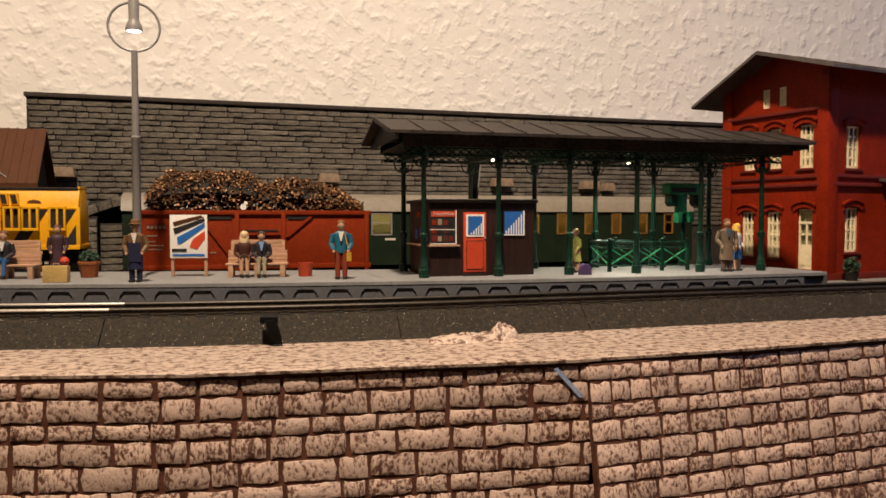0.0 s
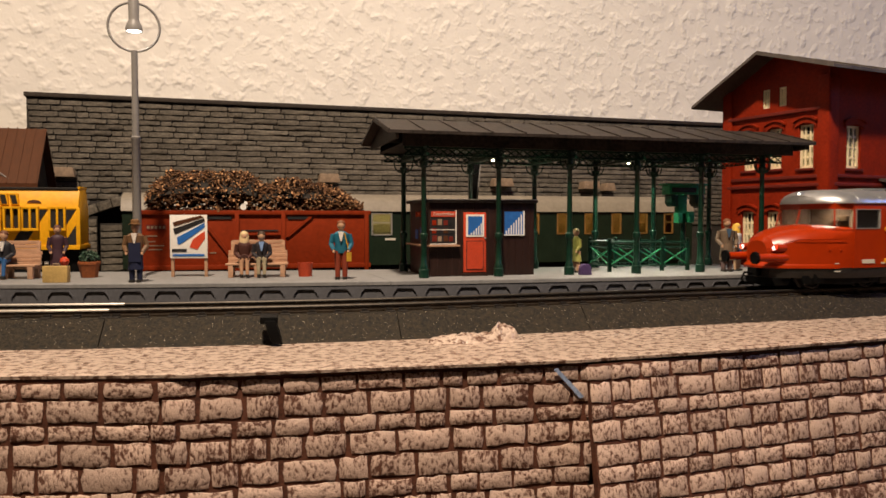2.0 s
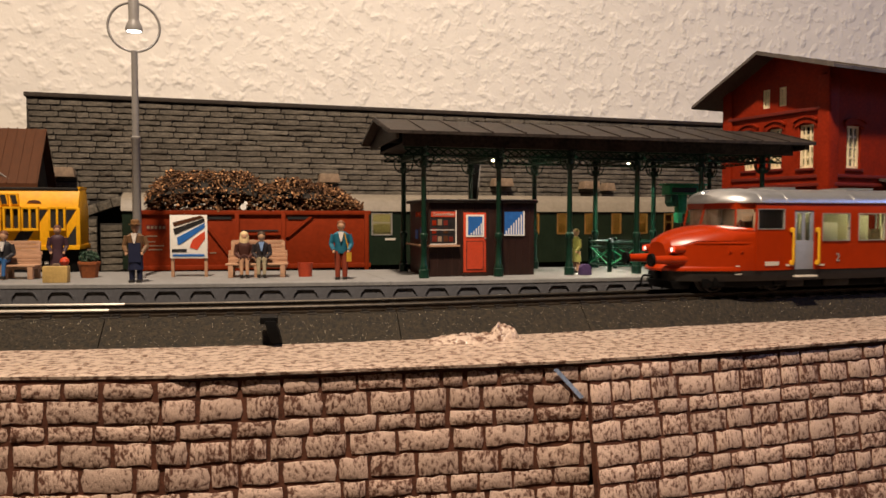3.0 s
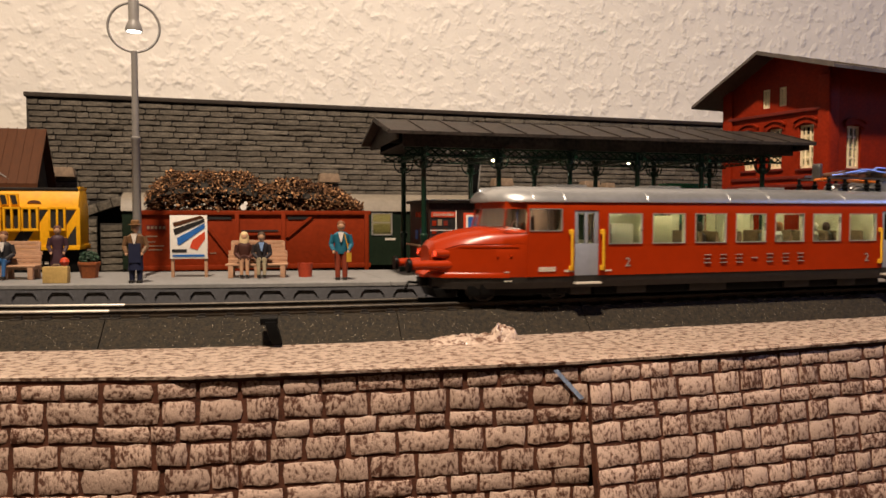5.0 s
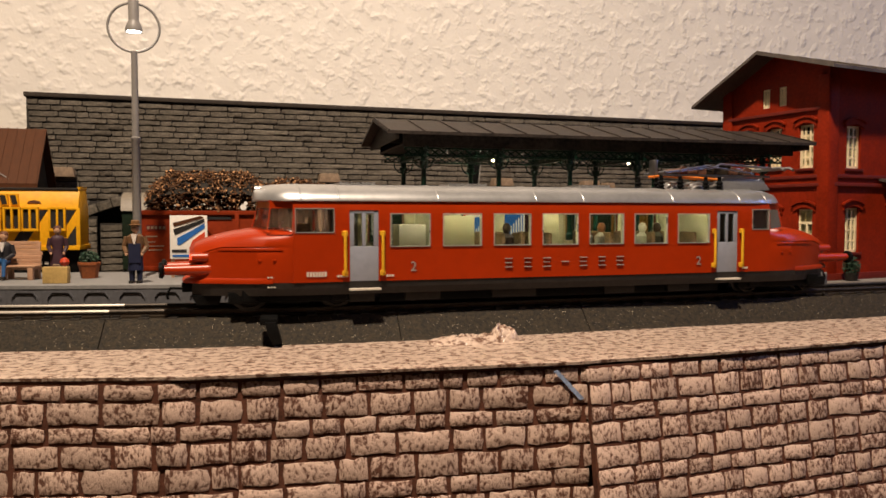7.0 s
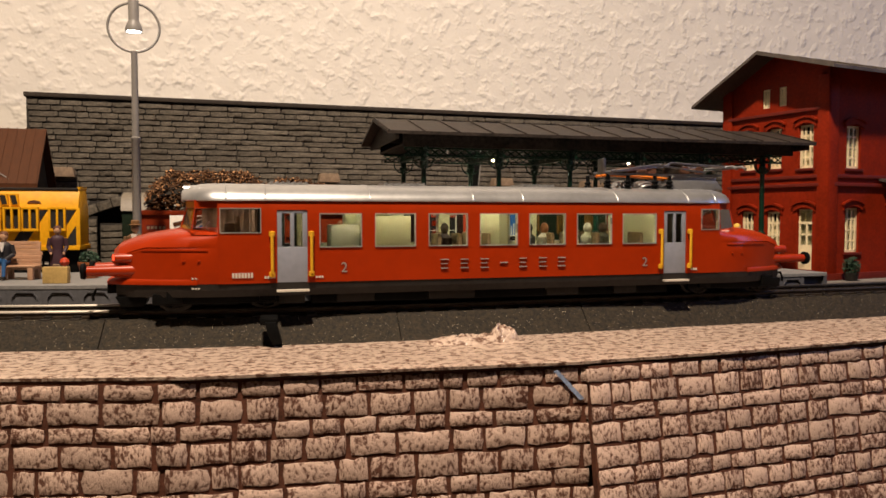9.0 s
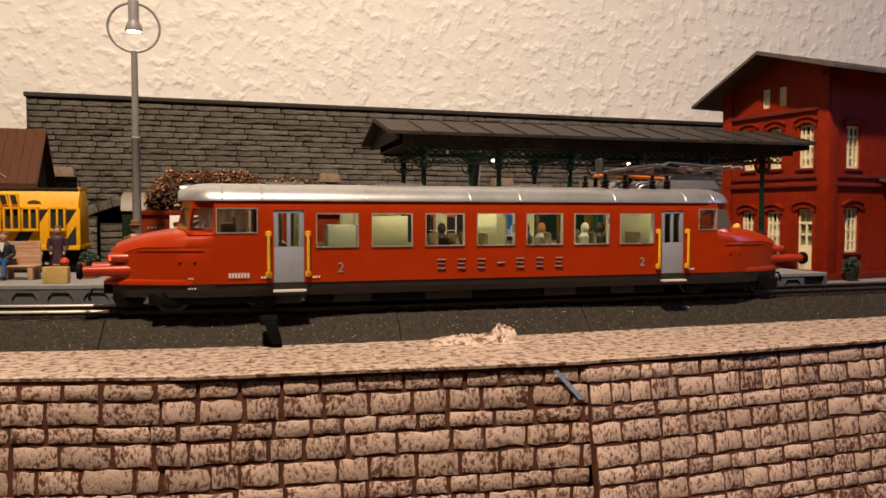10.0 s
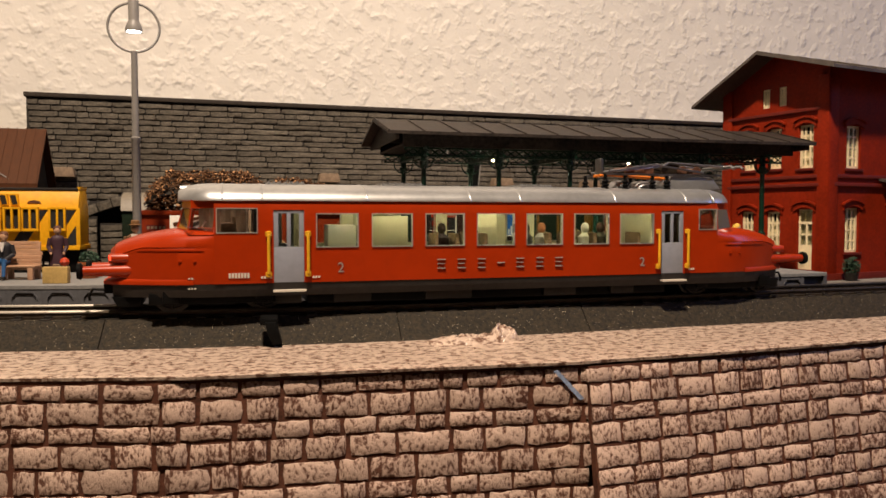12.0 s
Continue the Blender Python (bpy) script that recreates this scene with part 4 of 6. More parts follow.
def sash(w, h, place, parent, rows, cols, curtain=True):
    f = Mesh().box(0, w, 0.3, 1.3, 0, 1.2).box(0, w, 0.3, 1.3, h - 1.0, h).box(0, 1.1, 0.3, 1.3, 0, h).box(w - 1.1, w, 0.3, 1.3, 0, h)
    for k in range(1, cols):
        f.box(w * k / cols - 0.4, w * k / cols + 0.4, 0.4, 1.2, 0, h)
    for k in range(1, rows):
        f.box(0, w, 0.6, 1.2, h * k / rows - 0.4, h * k / rows + 0.4)
    win = part("window", f, WINCREAM, parent, "cream multi-pane window", place=place)
    if curtain:
        part("curtain", Mesh().grid([[(w * k / 8, 1.9 + 0.35 * (k % 2), z) for k in range(9)] for z in (0.3, h * 0.8)]), CURTAIN, win)
    pane = part("pane", Mesh().box(0.4, w - 0.4, 0.85, 0.95, 0.4, h - 0.4), PANE, win)
    pane.visible_shadow = False


def dressing(x, w, z0, z1, parent, place):
    """A projecting sill and a flat brick arch over an opening."""
    part("sill", Mesh().box(x - 1.2, x + w + 1.2, -1.0, 0.6, z0 - 1.3, z0 - 0.1), BRICKTRIM, parent, bevel=0.15, place=place)
    c = x + w / 2
    for grow, low, high, out in ((1.9, 0.9, 3.4, -0.8), (2.5, 3.4, 4.3, -1.6)):
        half = w / 2 + grow
        up = [(c + half * k / 6, z1 + high - 0.06 * k * k) for k in range(-6, 7)]
        dn = [(c + half * k / 6, z1 + low - 0.06 * k * k) for k in range(6, -7, -1)]
        part("lintel_arch", Mesh().prism(up + dn, out, 0.5, "y"), BRICKRED, parent, place=place)


GW, EAVE, RISE = 63.0, 94.5, 15.5
# the gable end runs back from the corner; its openings are counted from the far corner
gable_place = at(0, GW, 0, -90)
G = [(12.0, 20.0, 9.4, 32.5), (28.0, 36.4, 9.4, 32.5), (46.4, 55.0, 4.4, 33.6), (12.6, 20.2, 54.0, 74.0), (29.0, 36.6, 54.0, 74.0), (46.6, 54.8, 53.4, 74.2), (24.5, 29.0, 84.8, 94.3), (34.5, 39.0, 84.8, 94.3)]
panel_wall("gable_wall", GW, EAVE, G, ST, gable_place, gable=RISE)
for k, (a, b, c, d) in enumerate(G):
    pl = gable_place @ at(a, 0.9 if k < 6 else 0.2, c)
    if k == 2:
        dr = part("house_door", Mesh().box(0, b - a, 0.6, 1.4, 0, 12).box(0, 1, 0.6, 1.4, 12, 22).box(b - a - 1, b - a, 0.6, 1.4, 12, 22).box(4, 5, 0.6, 1.4, 12, 22).box(0, b - a, 0.6, 1.4, 16.6, 17.4)
                  .box(0, b - a, 0.4, 1.6, 22, 23.2).box(0, 0.6, 0.6, 1.4, 23, d - c).box(b - a - 0.6, b - a, 0.6, 1.4, 23, d - c).box(0, b - a, 0.6, 1.4, d - c - 0.7, d - c)
                  .box(1.2, 3.8, 0.4, 0.6, 2, 10).box(5.2, 7.8, 0.4, 0.6, 2, 10), WINCREAM, ST, "cream panelled double door", place=pl)
        part("pane", Mesh().box(0.5, b - a - 0.5, 0.95, 1.05, 12, d - c - 0.5), PANE, dr)
        part("curtain", Mesh().grid([[((b - a) * q / 8, 1.9 + 0.35 * (q % 2), z) for q in range(9)] for z in (11, d - c - 0.4)]), CURTAIN, dr, "cream door curtain")
    else:
        sash(b - a, d - c, pl, ST, 4 if k < 6 else 2, 3 if k < 6 else 2, True)
    if k < 6:
        dressing(a, b - a, c, d, ST, gable_place)
# the flank along the track
FW = 150.0
FL = [(12.5, 22.5, 13.0, 34.2), (12.5, 22.5, 53.0, 73.2), (44, 54, 13, 34.2), (44, 54, 53, 73.2), (78, 88, 13, 34.2), (78, 88, 53, 73.2)]
panel_wall("flank_wall", FW, EAVE + 5.2, FL, ST, at(0, 0, 0))
for a, b, c, d in FL:
    sash(b - a, d - c, at(a, 0.9, c), ST, 4, 3)
    dressing(a, b - a, c, d, ST, at(0, 0, 0))
for pl, w in ((gable_place, GW), (at(0, 0, 0), FW)):
    for z, d in ((44.4, 1.4), (48.4, 0.9), (80.4, 1.4)):
        if w == GW or z < 60:
            part("string_course", Mesh().box(3 if z in (44.4, 80.4) else 5, w - 4, -d, 0.4, z, z + 1.6), BRICKTRIM, ST, bevel=0.15, place=pl)
    for a in (-0.8, w - 5.0):
        part("pilaster", Mesh().box(a, a + 6, -1.3, 0.5, 0, EAVE + (2 if w == GW else 0)), BRICKRED, ST, bevel=0.15, place=pl)
    part("plinth", Mesh().box(-1.4, w + 1, -1.8, 0.4, 0, 3.2), BRICKTRIM, ST, bevel=0.2, place=pl)
# added floor and walls behind the windows, indoor shade put into their colour
part("inner_floor", Mesh().box(3, FW, 3, GW - 3, 42.5, 43.5), SHADEDARK, ST)
part("inner_wall", Mesh().box(16, 17, 3, GW - 3, 1, EAVE).box(17, FW, 14, 15, 1, EAVE), SHADEDARK, ST)
part("back_wall", Mesh().box(0, FW, GW - 2, GW, 0, EAVE).box(FW - 2, FW, 2, GW - 2, 0, EAVE), BRICKRED, ST)
slope = RISE / (GW / 2)


def roof_z(y):
    return EAVE + RISE - (0.31 if y < GW / 2 else slope) * abs(GW / 2 - y)


part("house_roof", Mesh().prism([(-12, roof_z(-12)), (GW / 2, roof_z(GW / 2)), (GW + 12, roof_z(GW + 12)), (GW + 12, roof_z(GW + 12) + 1.5), (GW / 2, roof_z(GW / 2) + 1.6), (-12, roof_z(-12) + 1.5)],
                                 -13, FW + 8, "x"), SLATE, ST, "grey sheet roof with wide overhang")
for k in range(12):
    part("roof_rib", Mesh().prism([(-12.1, roof_z(-12) + 1.4), (GW / 2, roof_z(GW / 2) + 1.5), (GW / 2, roof_z(GW / 2) + 1.9), (-12.1, roof_z(-12) + 1.8)], -12.8 + k * 14, -12.2 + k * 14, "x"), SLATE, ST)
part("porch_roof", Mesh().prism([(-22, 42.5), (0, 47.5), (0, 48.8), (-22, 43.8)], 36, 110, "x"), SLATE, ST, "small dark porch roof")
setting("pavement", Mesh().box(268, 520, 294.7, 368, 0, 7.0), PAVING, "pale grey paved strip beside the station house", "pavement", bevel=0.3)

# ---- the arcade wall at the back ----
WY, WTOP = 470.0, 104.2
ARC_X, ARC_R, ARC_Z = -10.0, 46.0, 38.5   # the flat arched opening: its middle, half width and springing
ARC_BOW, ARC_LOW = 119.0, -70.0           # the arch's own radius and the height of its centre


def arch_height(x):
    return ARC_LOW + math.sqrt(ARC_BOW ** 2 - (x - ARC_X) ** 2) if abs(x - ARC_X) < ARC_R else 0.0


opening = [(x, arch_height(x)) for x in spread(ARC_X - ARC_R + 0.01, ARC_X + ARC_R - 0.01, 24)]
m = Mesh().prism([(-87, 0), (ARC_X - ARC_R, 0), *opening, (ARC_X + ARC_R, 0), (440, 0), (440, WTOP), (-87, WTOP)], WY, WY + 12, "y")
arcade = tagged(part("wall_arcade", m, GREYJOINT), "long grey stone model arcade wall with a dark coping", "wall", "", "structure")
part("coping", Mesh().box(-88, 441, WY - 2.2, WY + 13, WTOP, WTOP + 2.4), COPING, arcade, "dark brown wall coping", bevel=0.4)
# near-black sheet closes the opening; its colour stands in for shade
part("niche", Mesh().box(ARC_X - ARC_R - 2, ARC_X + ARC_R + 2, WY + 12, WY + 13, 0, 60), SHADEDARK, arcade, "dark sheet painted as the shade behind the arch")
part("inner_pier", Mesh().box(-51.5, -39.5, WY + 2.5, WY + 11, 0, 35), GREYJOINT, arcade)


def block(w, h, d, rng, rough=0.25):
    """A rough stone: a rounded block that faces -y, base in the plane y = 0."""
    out = []
    nx, nz = 4, 2
    for iy, (y, inset) in enumerate(((0.0, 0.0), (-d * 0.7, 0.0), (-d, 0.1))):
        ring = []
        pts = [(-0.5 + k / nx, -0.5) for k in range(nx)] + [(0.5, -0.5 + k / nz) for k in range(nz)] + [(0.5 - k / nx, 0.5) for k in range(nx)] + [(-0.5, 0.5 - k / nz) for k in range(nz)]
        for i, (a, b) in enumerate(pts):
            if iy == 0:
                out.append((rng.uniform(-1, 1), rng.uniform(-1, 1)))
            ja, jb = out[i]
            corner = 0.95 if abs(a) == 0.5 and abs(b) == 0.5 else 1.0
            ring.append((a * w * corner + ja * rough * 0.12 * h - math.copysign(inset * h * 0.5, a) * (abs(a) > 0.4), y + (rng.uniform(-1, 1) * d * 0.2 if iy == 2 else 0),
                         b * h * corner + jb * rough * 0.14 * h - math.copysign(inset * h * 0.45, b) * (abs(b) > 0.4)))
        yield ring


def stone_mesh(w, h, d, rng, rough=0.25):
    m = Mesh()
    rings = list(block(w, h, d, rng, rough))
    m.grid(rings, True)
    top = rings[-1]
    c = len(m.v)
    n = len(top)
    m.v.append((0, -d * rng.uniform(1.0, 1.3), 0))
    for i in range(n):
        m.face((c - n + i, c - n + (i + 1) % n, c))
    return m


rng = random.Random(7)
shapes = []
rest = Mesh()
count = 0
z, row = 103.2, 0
while z > 6:
    h = 3.2 * rng.uniform(0.94, 1.06)
    x = -87 + rng.uniform(0, 1.5)
    while x < 440:
        w = rng.choice((6.5, 9, 12, 16)) * rng.uniform(0.85, 1.15) if x < 10 else rng.choice((8, 13, 18, 26)) * rng.uniform(0.85, 1.15)
        w = min(w, 440.5 - x)
        cx, cz = x + w / 2, z - h / 2
        inside = abs(cx - ARC_X) < ARC_R + 6.5 and cz < max(ARC_Z + 2, arch_height(cx) + 5.0)
        if not inside and (z > 36 or x < 60):
            q = at(cx, WY, cz)
            if x < 128 and count < 300 and z > 50:
                if len(shapes) < 14:
                    shapes.append(part("stone", stone_mesh(11.0, 2.9, 0.95, rng, 0.55), GREYSTONE, arcade, place=q @ Matrix.Diagonal(((w - 0.12) / 11.0, 1, (h - 0.62) / 2.9, 1)), smooth=True))
                else:
                    again(rng.choice(shapes), q @ Matrix.Diagonal(((w - 0.12) / 11.0, 1, (h - 0.62) / 2.9, 1)), arcade)
                count += 1
            else:
                s = stone_mesh(w - 0.12, h - 0.62, 0.95, rng, 0.55)
                base = len(rest.v)
                rest.v += [(a + cx, b + WY, c + cz) for a, b, c in s.v]
                for f in s.f:
                    rest.face([base + k for k in f])
        x += w
    z -= h
    row += 1
for k in range(9):
    again(shapes[k], at(-45.5, WY + 2.5, 2.4 + k * 3.75) @ Matrix.Diagonal((1.05, 1, 1.05, 1)), arcade)
    again(shapes[k + 4], at(-55.6, WY - 1.6, 2.6 + k * 4.1) @ Matrix.Diagonal((0.56, 2, 1.3, 1)), arcade)
GREYREST = mat("grey_stone_joined", (0.125, 0.108, 0.086), 0.75, vary=0.3, scale=160, bump=0.6, island=0.22, depth=0.0006)
part("pier_core", Mesh().box(-58.6, -52.4, WY - 1.6, WY - 0.2, 0, 39), GREYJOINT, arcade)
tagged(part("stonework", rest, GREYREST, arcade, "rough grey stone courses", smooth=True), kind="stuff")
for k in range(13):
    a0, a1 = [math.pi / 2 + 0.42 * (2 * (k + e) / 13 - 1) for e in (0.03, 0.97)]
    ring = [(ARC_X + math.cos(a) * r, ARC_LOW + math.sin(a) * r) for a, r in ((a0, ARC_BOW), (a0, ARC_BOW + 5), (a1, ARC_BOW + 5), (a1, ARC_BOW))]
    part("arch_stone", Mesh().prism(ring, WY - 2.6, WY + 3, "y"), GREYSTONE, arcade, bevel=0.5)
for x, z, w in ((-69, 60.5, 13), (77, 59.5, 13), (190, 58.5, 14), (254, 57.5, 13), (268, 56.5, 8)):
    t = thing("wall_plate", at(x, WY - 3, z), "small tan block fixed to the grey stone wall", "block", "tan wall blocks")
    part("plate", Mesh().prism([(-w / 2, 0), (w / 2, 0), (w / 2 - 1.2, 5.2), (-w / 2 + 1.2, 5.2)], -6, 3, "y"), TANPLATE, t, bevel=0.3)

# ---- front edge: printed ledge, two stone-faced panels ----
rng = random.Random(11)
xs = spread(-300, 480, 260)
edge_rows = []
for x in xs:
    w = noise.noise(Vector((x * 0.15, 0, 0))) * 0.35
    yb = offset(x, -19.5)[1]
    f = front_y(x) - 0.4 + w + 0.9 * max(0.0, min(1.0, (-2 - x) / 6)) + 0.7 * max(0.0, min(1.0, (x - 100) / 3))
    edge_rows.append([(x, f, -0.9), (x, f - 0.1, -0.1), (x, f + 1, 0.05 + w * 0.3)] + [(x, f + 1 + (yb - f - 1) * k / 6, 0.05 + 0.12 * noise.noise(Vector((x * 0.12, k, 3)))) for k in range(1, 7)] + [(x, yb, -0.9)])
setting("ledge", Mesh().grid(edge_rows, True, True), SHEET, "pale printed stone paper on the front ledge", "ledge", smooth=True)


def stone_panel(name, x0, x1, drop, label, lean):
    inset = 0.1 if x0 > 100 else 0.9
    ya, yb = front_y(x0) + inset, front_y(x1) + inset
    length, turn = math.hypot(x1 - x0, yb - ya), math.degrees(math.atan2(yb - ya, x1 - x0))
    base = at(x0, ya, 0, turn, -lean)
    ob = part(name, Mesh().box(0, length, 0, 2.2, -66, drop), GROUT, place=base)
    return tagged(ob, label, "wall", "", "structure"), length


PANELS = []
for name, xa, xb, drop, lean in (("wall_front_west", -230, -45.4, -0.9, 2.0), ("wall_front_west_fold", -45.4, -6.5, -0.9, 2.5), ("wall_front_middle", -6.5, 100.6, -1.4, 3.0), ("wall_front_east", 100.8, 360, -1.6, 9.5)):
    PANELS.append(stone_panel(name, xa, xb, drop, "beige stone-patterned facing with dark brown joints", lean))

# ---- the running track's black lever box ----
t = thing("track_lever", at(19.2, 236.0, 3.6, -7), "black plastic switch lever on the side of the track bed", "lever")
part("lever_box", Mesh().prism([(-14.0, 5.2), (-8.0, 5.8), (-8.0, 4.0), (-14.0, 3.2)], -1.0, 4.2, "x"), BLACK, t, bevel=0.35, place=at(0, 9.0, 0))
part("lever_arm", Mesh().prism([(0.4, 4.2), (3.6, 4.2), (5.4, -2.2), (2.6, -2.6), (1.2, 0.6)], -14.6, -9.5, "y"), BLACK, t, bevel=0.4, place=at(0, 9, 0))

# ---- crumpled lump on the ledge ----
t = thing("plaster_lump", at(91, 224, 0), "crumpled pale plaster heap on the printed ledge", "plaster")
m = Mesh()
rows = []
for i in range(34):
    u = -24 + 31 * i / 33
    r = []
    for j in range(13):
        v = -6 + 12 * j / 12
        peak = max(0.0, 1 - ((u - 1.5) / 4.6) ** 2 - (v / 5) ** 2) ** 0.7 * 3.6 + max(0.0, 1 - ((u + 10) / 15) ** 2 - (v / 5.5) ** 2) ** 0.6 * 1.9
        nz = noise.noise(Vector((u * 0.55, v * 0.6, 1))) + 0.6 * noise.noise(Vector((u * 1.3, v * 1.4, 5)))
        border = j in (0, 12) or i in (0, 33)
        r.append((u + nz * 0.5, v + nz * 0.4, -0.2 if border else 0.15 + max(0, peak * (1 + 0.45 * nz))))
    rows.append(r)
part("lump", m.grid(rows), SHEET, t)

# ---- freight wagon with a load of cut wood ----
W = thing("freight_wagon", at(28, 374.5, 5.5, -3.0), "red-brown open freight wagon loaded with cut branches", "wagon")
L2 = 53.5
for y in (0, 29):
    part("side_wall", Mesh().box(-L2, L2, y, y + 1.2, 9.2, 35.2), WAGON, W, bevel=0.15)
for x in (-L2, L2 - 1.2):
    part("end_wall", Mesh().box(x, x + 1.2, 1.2, 29, 9.2, 35.2), WAGON, W, bevel=0.15)
part("wagon_floor", Mesh().box(-L2 + 1.2, L2 - 1.2, 1.2, 29, 9.2, 10.4), WAGON, W)
part("top_rail", Mesh().box(-L2 - 0.6, L2 + 0.6, -1.2, 1.5, 34.2, 36.2), WAGON, W, bevel=0.2)
part("lower_rail", Mesh().box(-L2 - 0.6, L2 + 0.6, -1.0, 0.2, 8.4, 10.6), WAGON, W, bevel=0.2)
for x in (-53, -9.5, 12.0, 52):
    part("post", Mesh().box(x - 1.0, x + 1.0, -1.4, 0.2, 6.8, 35), WAGON, W, bevel=0.2)
for a, b in (((-10.5, 12), (-26, 33)), ((13.5, 23.5), (25, 33.2))):
    part("brace", Mesh().prism([(a[0] - 1, a[1]), (a[0] + 1, a[1]), (b[0] + 1, b[1]), (b[0] - 1, b[1])], -1.0, 0.1, "y"), WAGON, W)
part("slot", Mesh().box(-7.5, 9.5, -0.5, 0.1, 26.2, 27.0).box(-23, -12, -0.5, 0.1, 32, 33.4).box(14, 26, -0.5, 0.1, 32, 33.4), INK, W)
part("door_rail", Mesh().box(-8, 10.5, -1.1, 0.1, 24.4, 25.6), WAGON, W, bevel=0.15)
for k, (x, z, w, h) in enumerate(((-50, 27, 9, 2.6), (-50, 24, 5, 1), (-49, 21.5, 3, 0.8), (-49, 19.6, 7, 0.8), (-49, 17.8, 6, 0.8), (-22, 16, 3, 0.8), (-7.5, 22, 6, 0.7), (-7.5, 20.6, 6, 0.7))):
    part("print_bar", Mesh().box(x, x + w, -0.25, 0.05, z, z + h * (0.6 if k else 1)), TANPLATE if k else BRICKTRIM, W)
    if k == 0:
        for q in range(5):
            part("print_bar", Mesh().box(x + 0.6 + q * 1.7, x + 1.7 + q * 1.7, -0.4, -0.1, z + 0.7, z + 1.9), TANPLATE, W)
part("chassis", Mesh().box(-50, 50, 5, 25, 4, 9), BLACK, W, bevel=0.4)


def wheel_pair(owner, x, y0, y1, r=5.0):
    part("wheelset", Mesh().rod((x, y0, r), (x, y0 + 2.4, r), r, r, 20).rod((x, y1 - 2.4, r), (x, y1, r), r, r, 20).rod((x, y0, r), (x, y1, r), 1), BLACK, owner, smooth=True)


for x in (-38, -26, 26, 38):
    wheel_pair(W, x, 6, 24)
load = Mesh()
rng = random.Random(5)


def heap(x, y):
    f = 1 - ((y - 15) / 17) ** 2
    left = 19.5 * max(0, 1 - max(0, abs(x + 22) - 15) ** 2 / 330) if x < 6 else 0
    right = 16.5 * max(0, 1 - max(0, abs(x - 24) - 12) ** 2 / 330) * (1 - max(0, x - 20) * 0.013)
    return max(left, right) * max(0.15, f) ** 0.5


for k in range(4200):
    x, y = rng.uniform(-50, 51), rng.uniform(0.5, 29)
    hgt = heap(x, y)
    if hgt < 1.2 and rng.random() < 0.6:
        continue
    zz = 35.8 + hgt * (1 - rng.random() ** 1.3)
    d = Vector((rng.gauss(0, 1), rng.gauss(0, 1), rng.gauss(0, 0.45))).normalized() * rng.uniform(0.9, 2.5)
    r = rng.uniform(0.18, 0.46)
    if rng.random() < 0.22:
        d = Vector((rng.gauss(0, 0.3), -1, rng.gauss(0, 0.35))).normalized() * rng.uniform(1.2, 2.6)
        r = rng.uniform(0.4, 0.85)
    c = Vector((x, y, zz))
    load.slot = 0
    load.rod(c - d, c + d, r, r * 0.85, 6)
    load.s[-1] = load.s[-2] = 1
core = []
for i in range(41):
    x = -51 + 102.5 * i / 40
    core.append([(x, y, 34.0 + 0.85 * heap(x, y)) for y in spread(1.4, 28.6, 12)])
# smooth core sheet, the shade between the branches put into its colour
part("load_core", Mesh().grid(core), SHADEDARK, W, "dark core painted as the shade between branches")
tagged(part("branch_load", load, [BARK, LOGEND], W, "heap of small brown cut branches"), kind="stuff")
part("white_tag", Mesh().rod((-6.5, -0.8, 37.8), (-6.5, 0.8, 37.8), 1.5, 1.2, 8).rod((-5.4, -0.8, 39.6), (-5.4, 0.9, 39.6), 0.9, 0.6, 8), WHITE, W, "small white tag on the load", smooth=True)

# ---- green coach behind it ----
AMBER = mat("amber_frame", (0.22, 0.115, 0.03), 0.5, vary=0.12, scale=150)
K = thing("passenger_coach", at(135, 431, 3.0, -2.0), "dark green model passenger coach with lit windows and grey roof", "coach")
CL = 172.0
CW = [(-155 + 25.5 * k, 12.2) for k in range(5)] + [(-39.0, 12.2)] + [(20.8 + 18.6 * k, 6.8) for k in range(8)]
CW = [q for q in CW if q[0] != -155 + 25.5 * 4]
pierced("side_wall", [-CL, CL], [8, 39.5], [(x, x + w, 25, 38) for x, w in CW], K, COACH, 0.9)
part("far_wall", Mesh().box(-CL, CL, 31, 32, 8, 39.5).box(-CL, -CL + 1, 1, 31, 8, 39.5).box(CL - 1, CL, 1, 31, 8, 39.5), COACH, K)
rf = [(y, 38.8 + 10.2 * math.sin(math.acos(max(-1, min(1, (y - 16) / 17.2)))) ** 0.8) for y in spread(-1.2, 33.2, 16)]
part("coach_roof", Mesh().prism(rf, -CL - 0.6, CL + 0.6, "x"), COACHROOF, K, "smooth pale grey coach roof", smooth=True)
part("coach_floor", Mesh().box(-CL + 1, CL - 1, 1, 31, 8, 9.5), BLACK, K)
part("coach_partition", Mesh().box(-CL + 1, CL - 1, 14, 14.6, 9.5, 38.5), mat("coach_partition", (0.30, 0.17, 0.06), 0.6, vary=0.15, scale=120), K)
# cream panel added over the brown partition so this window looks brightly lit
part("lit_compartment", Mesh().box(-44, -22, 13.2, 13.7, 9.6, 38.4), CREAM, K, "added cream panel that makes one window look brighter")
part("coach_light", Mesh().box(-60, -10, 6, 9, 38.0, 38.5).box(60, 150, 6, 9, 38.0, 38.5), glow("coach_light", (1.0, 0.72, 0.28), 4.0), K, "glowing warm coach light strip")
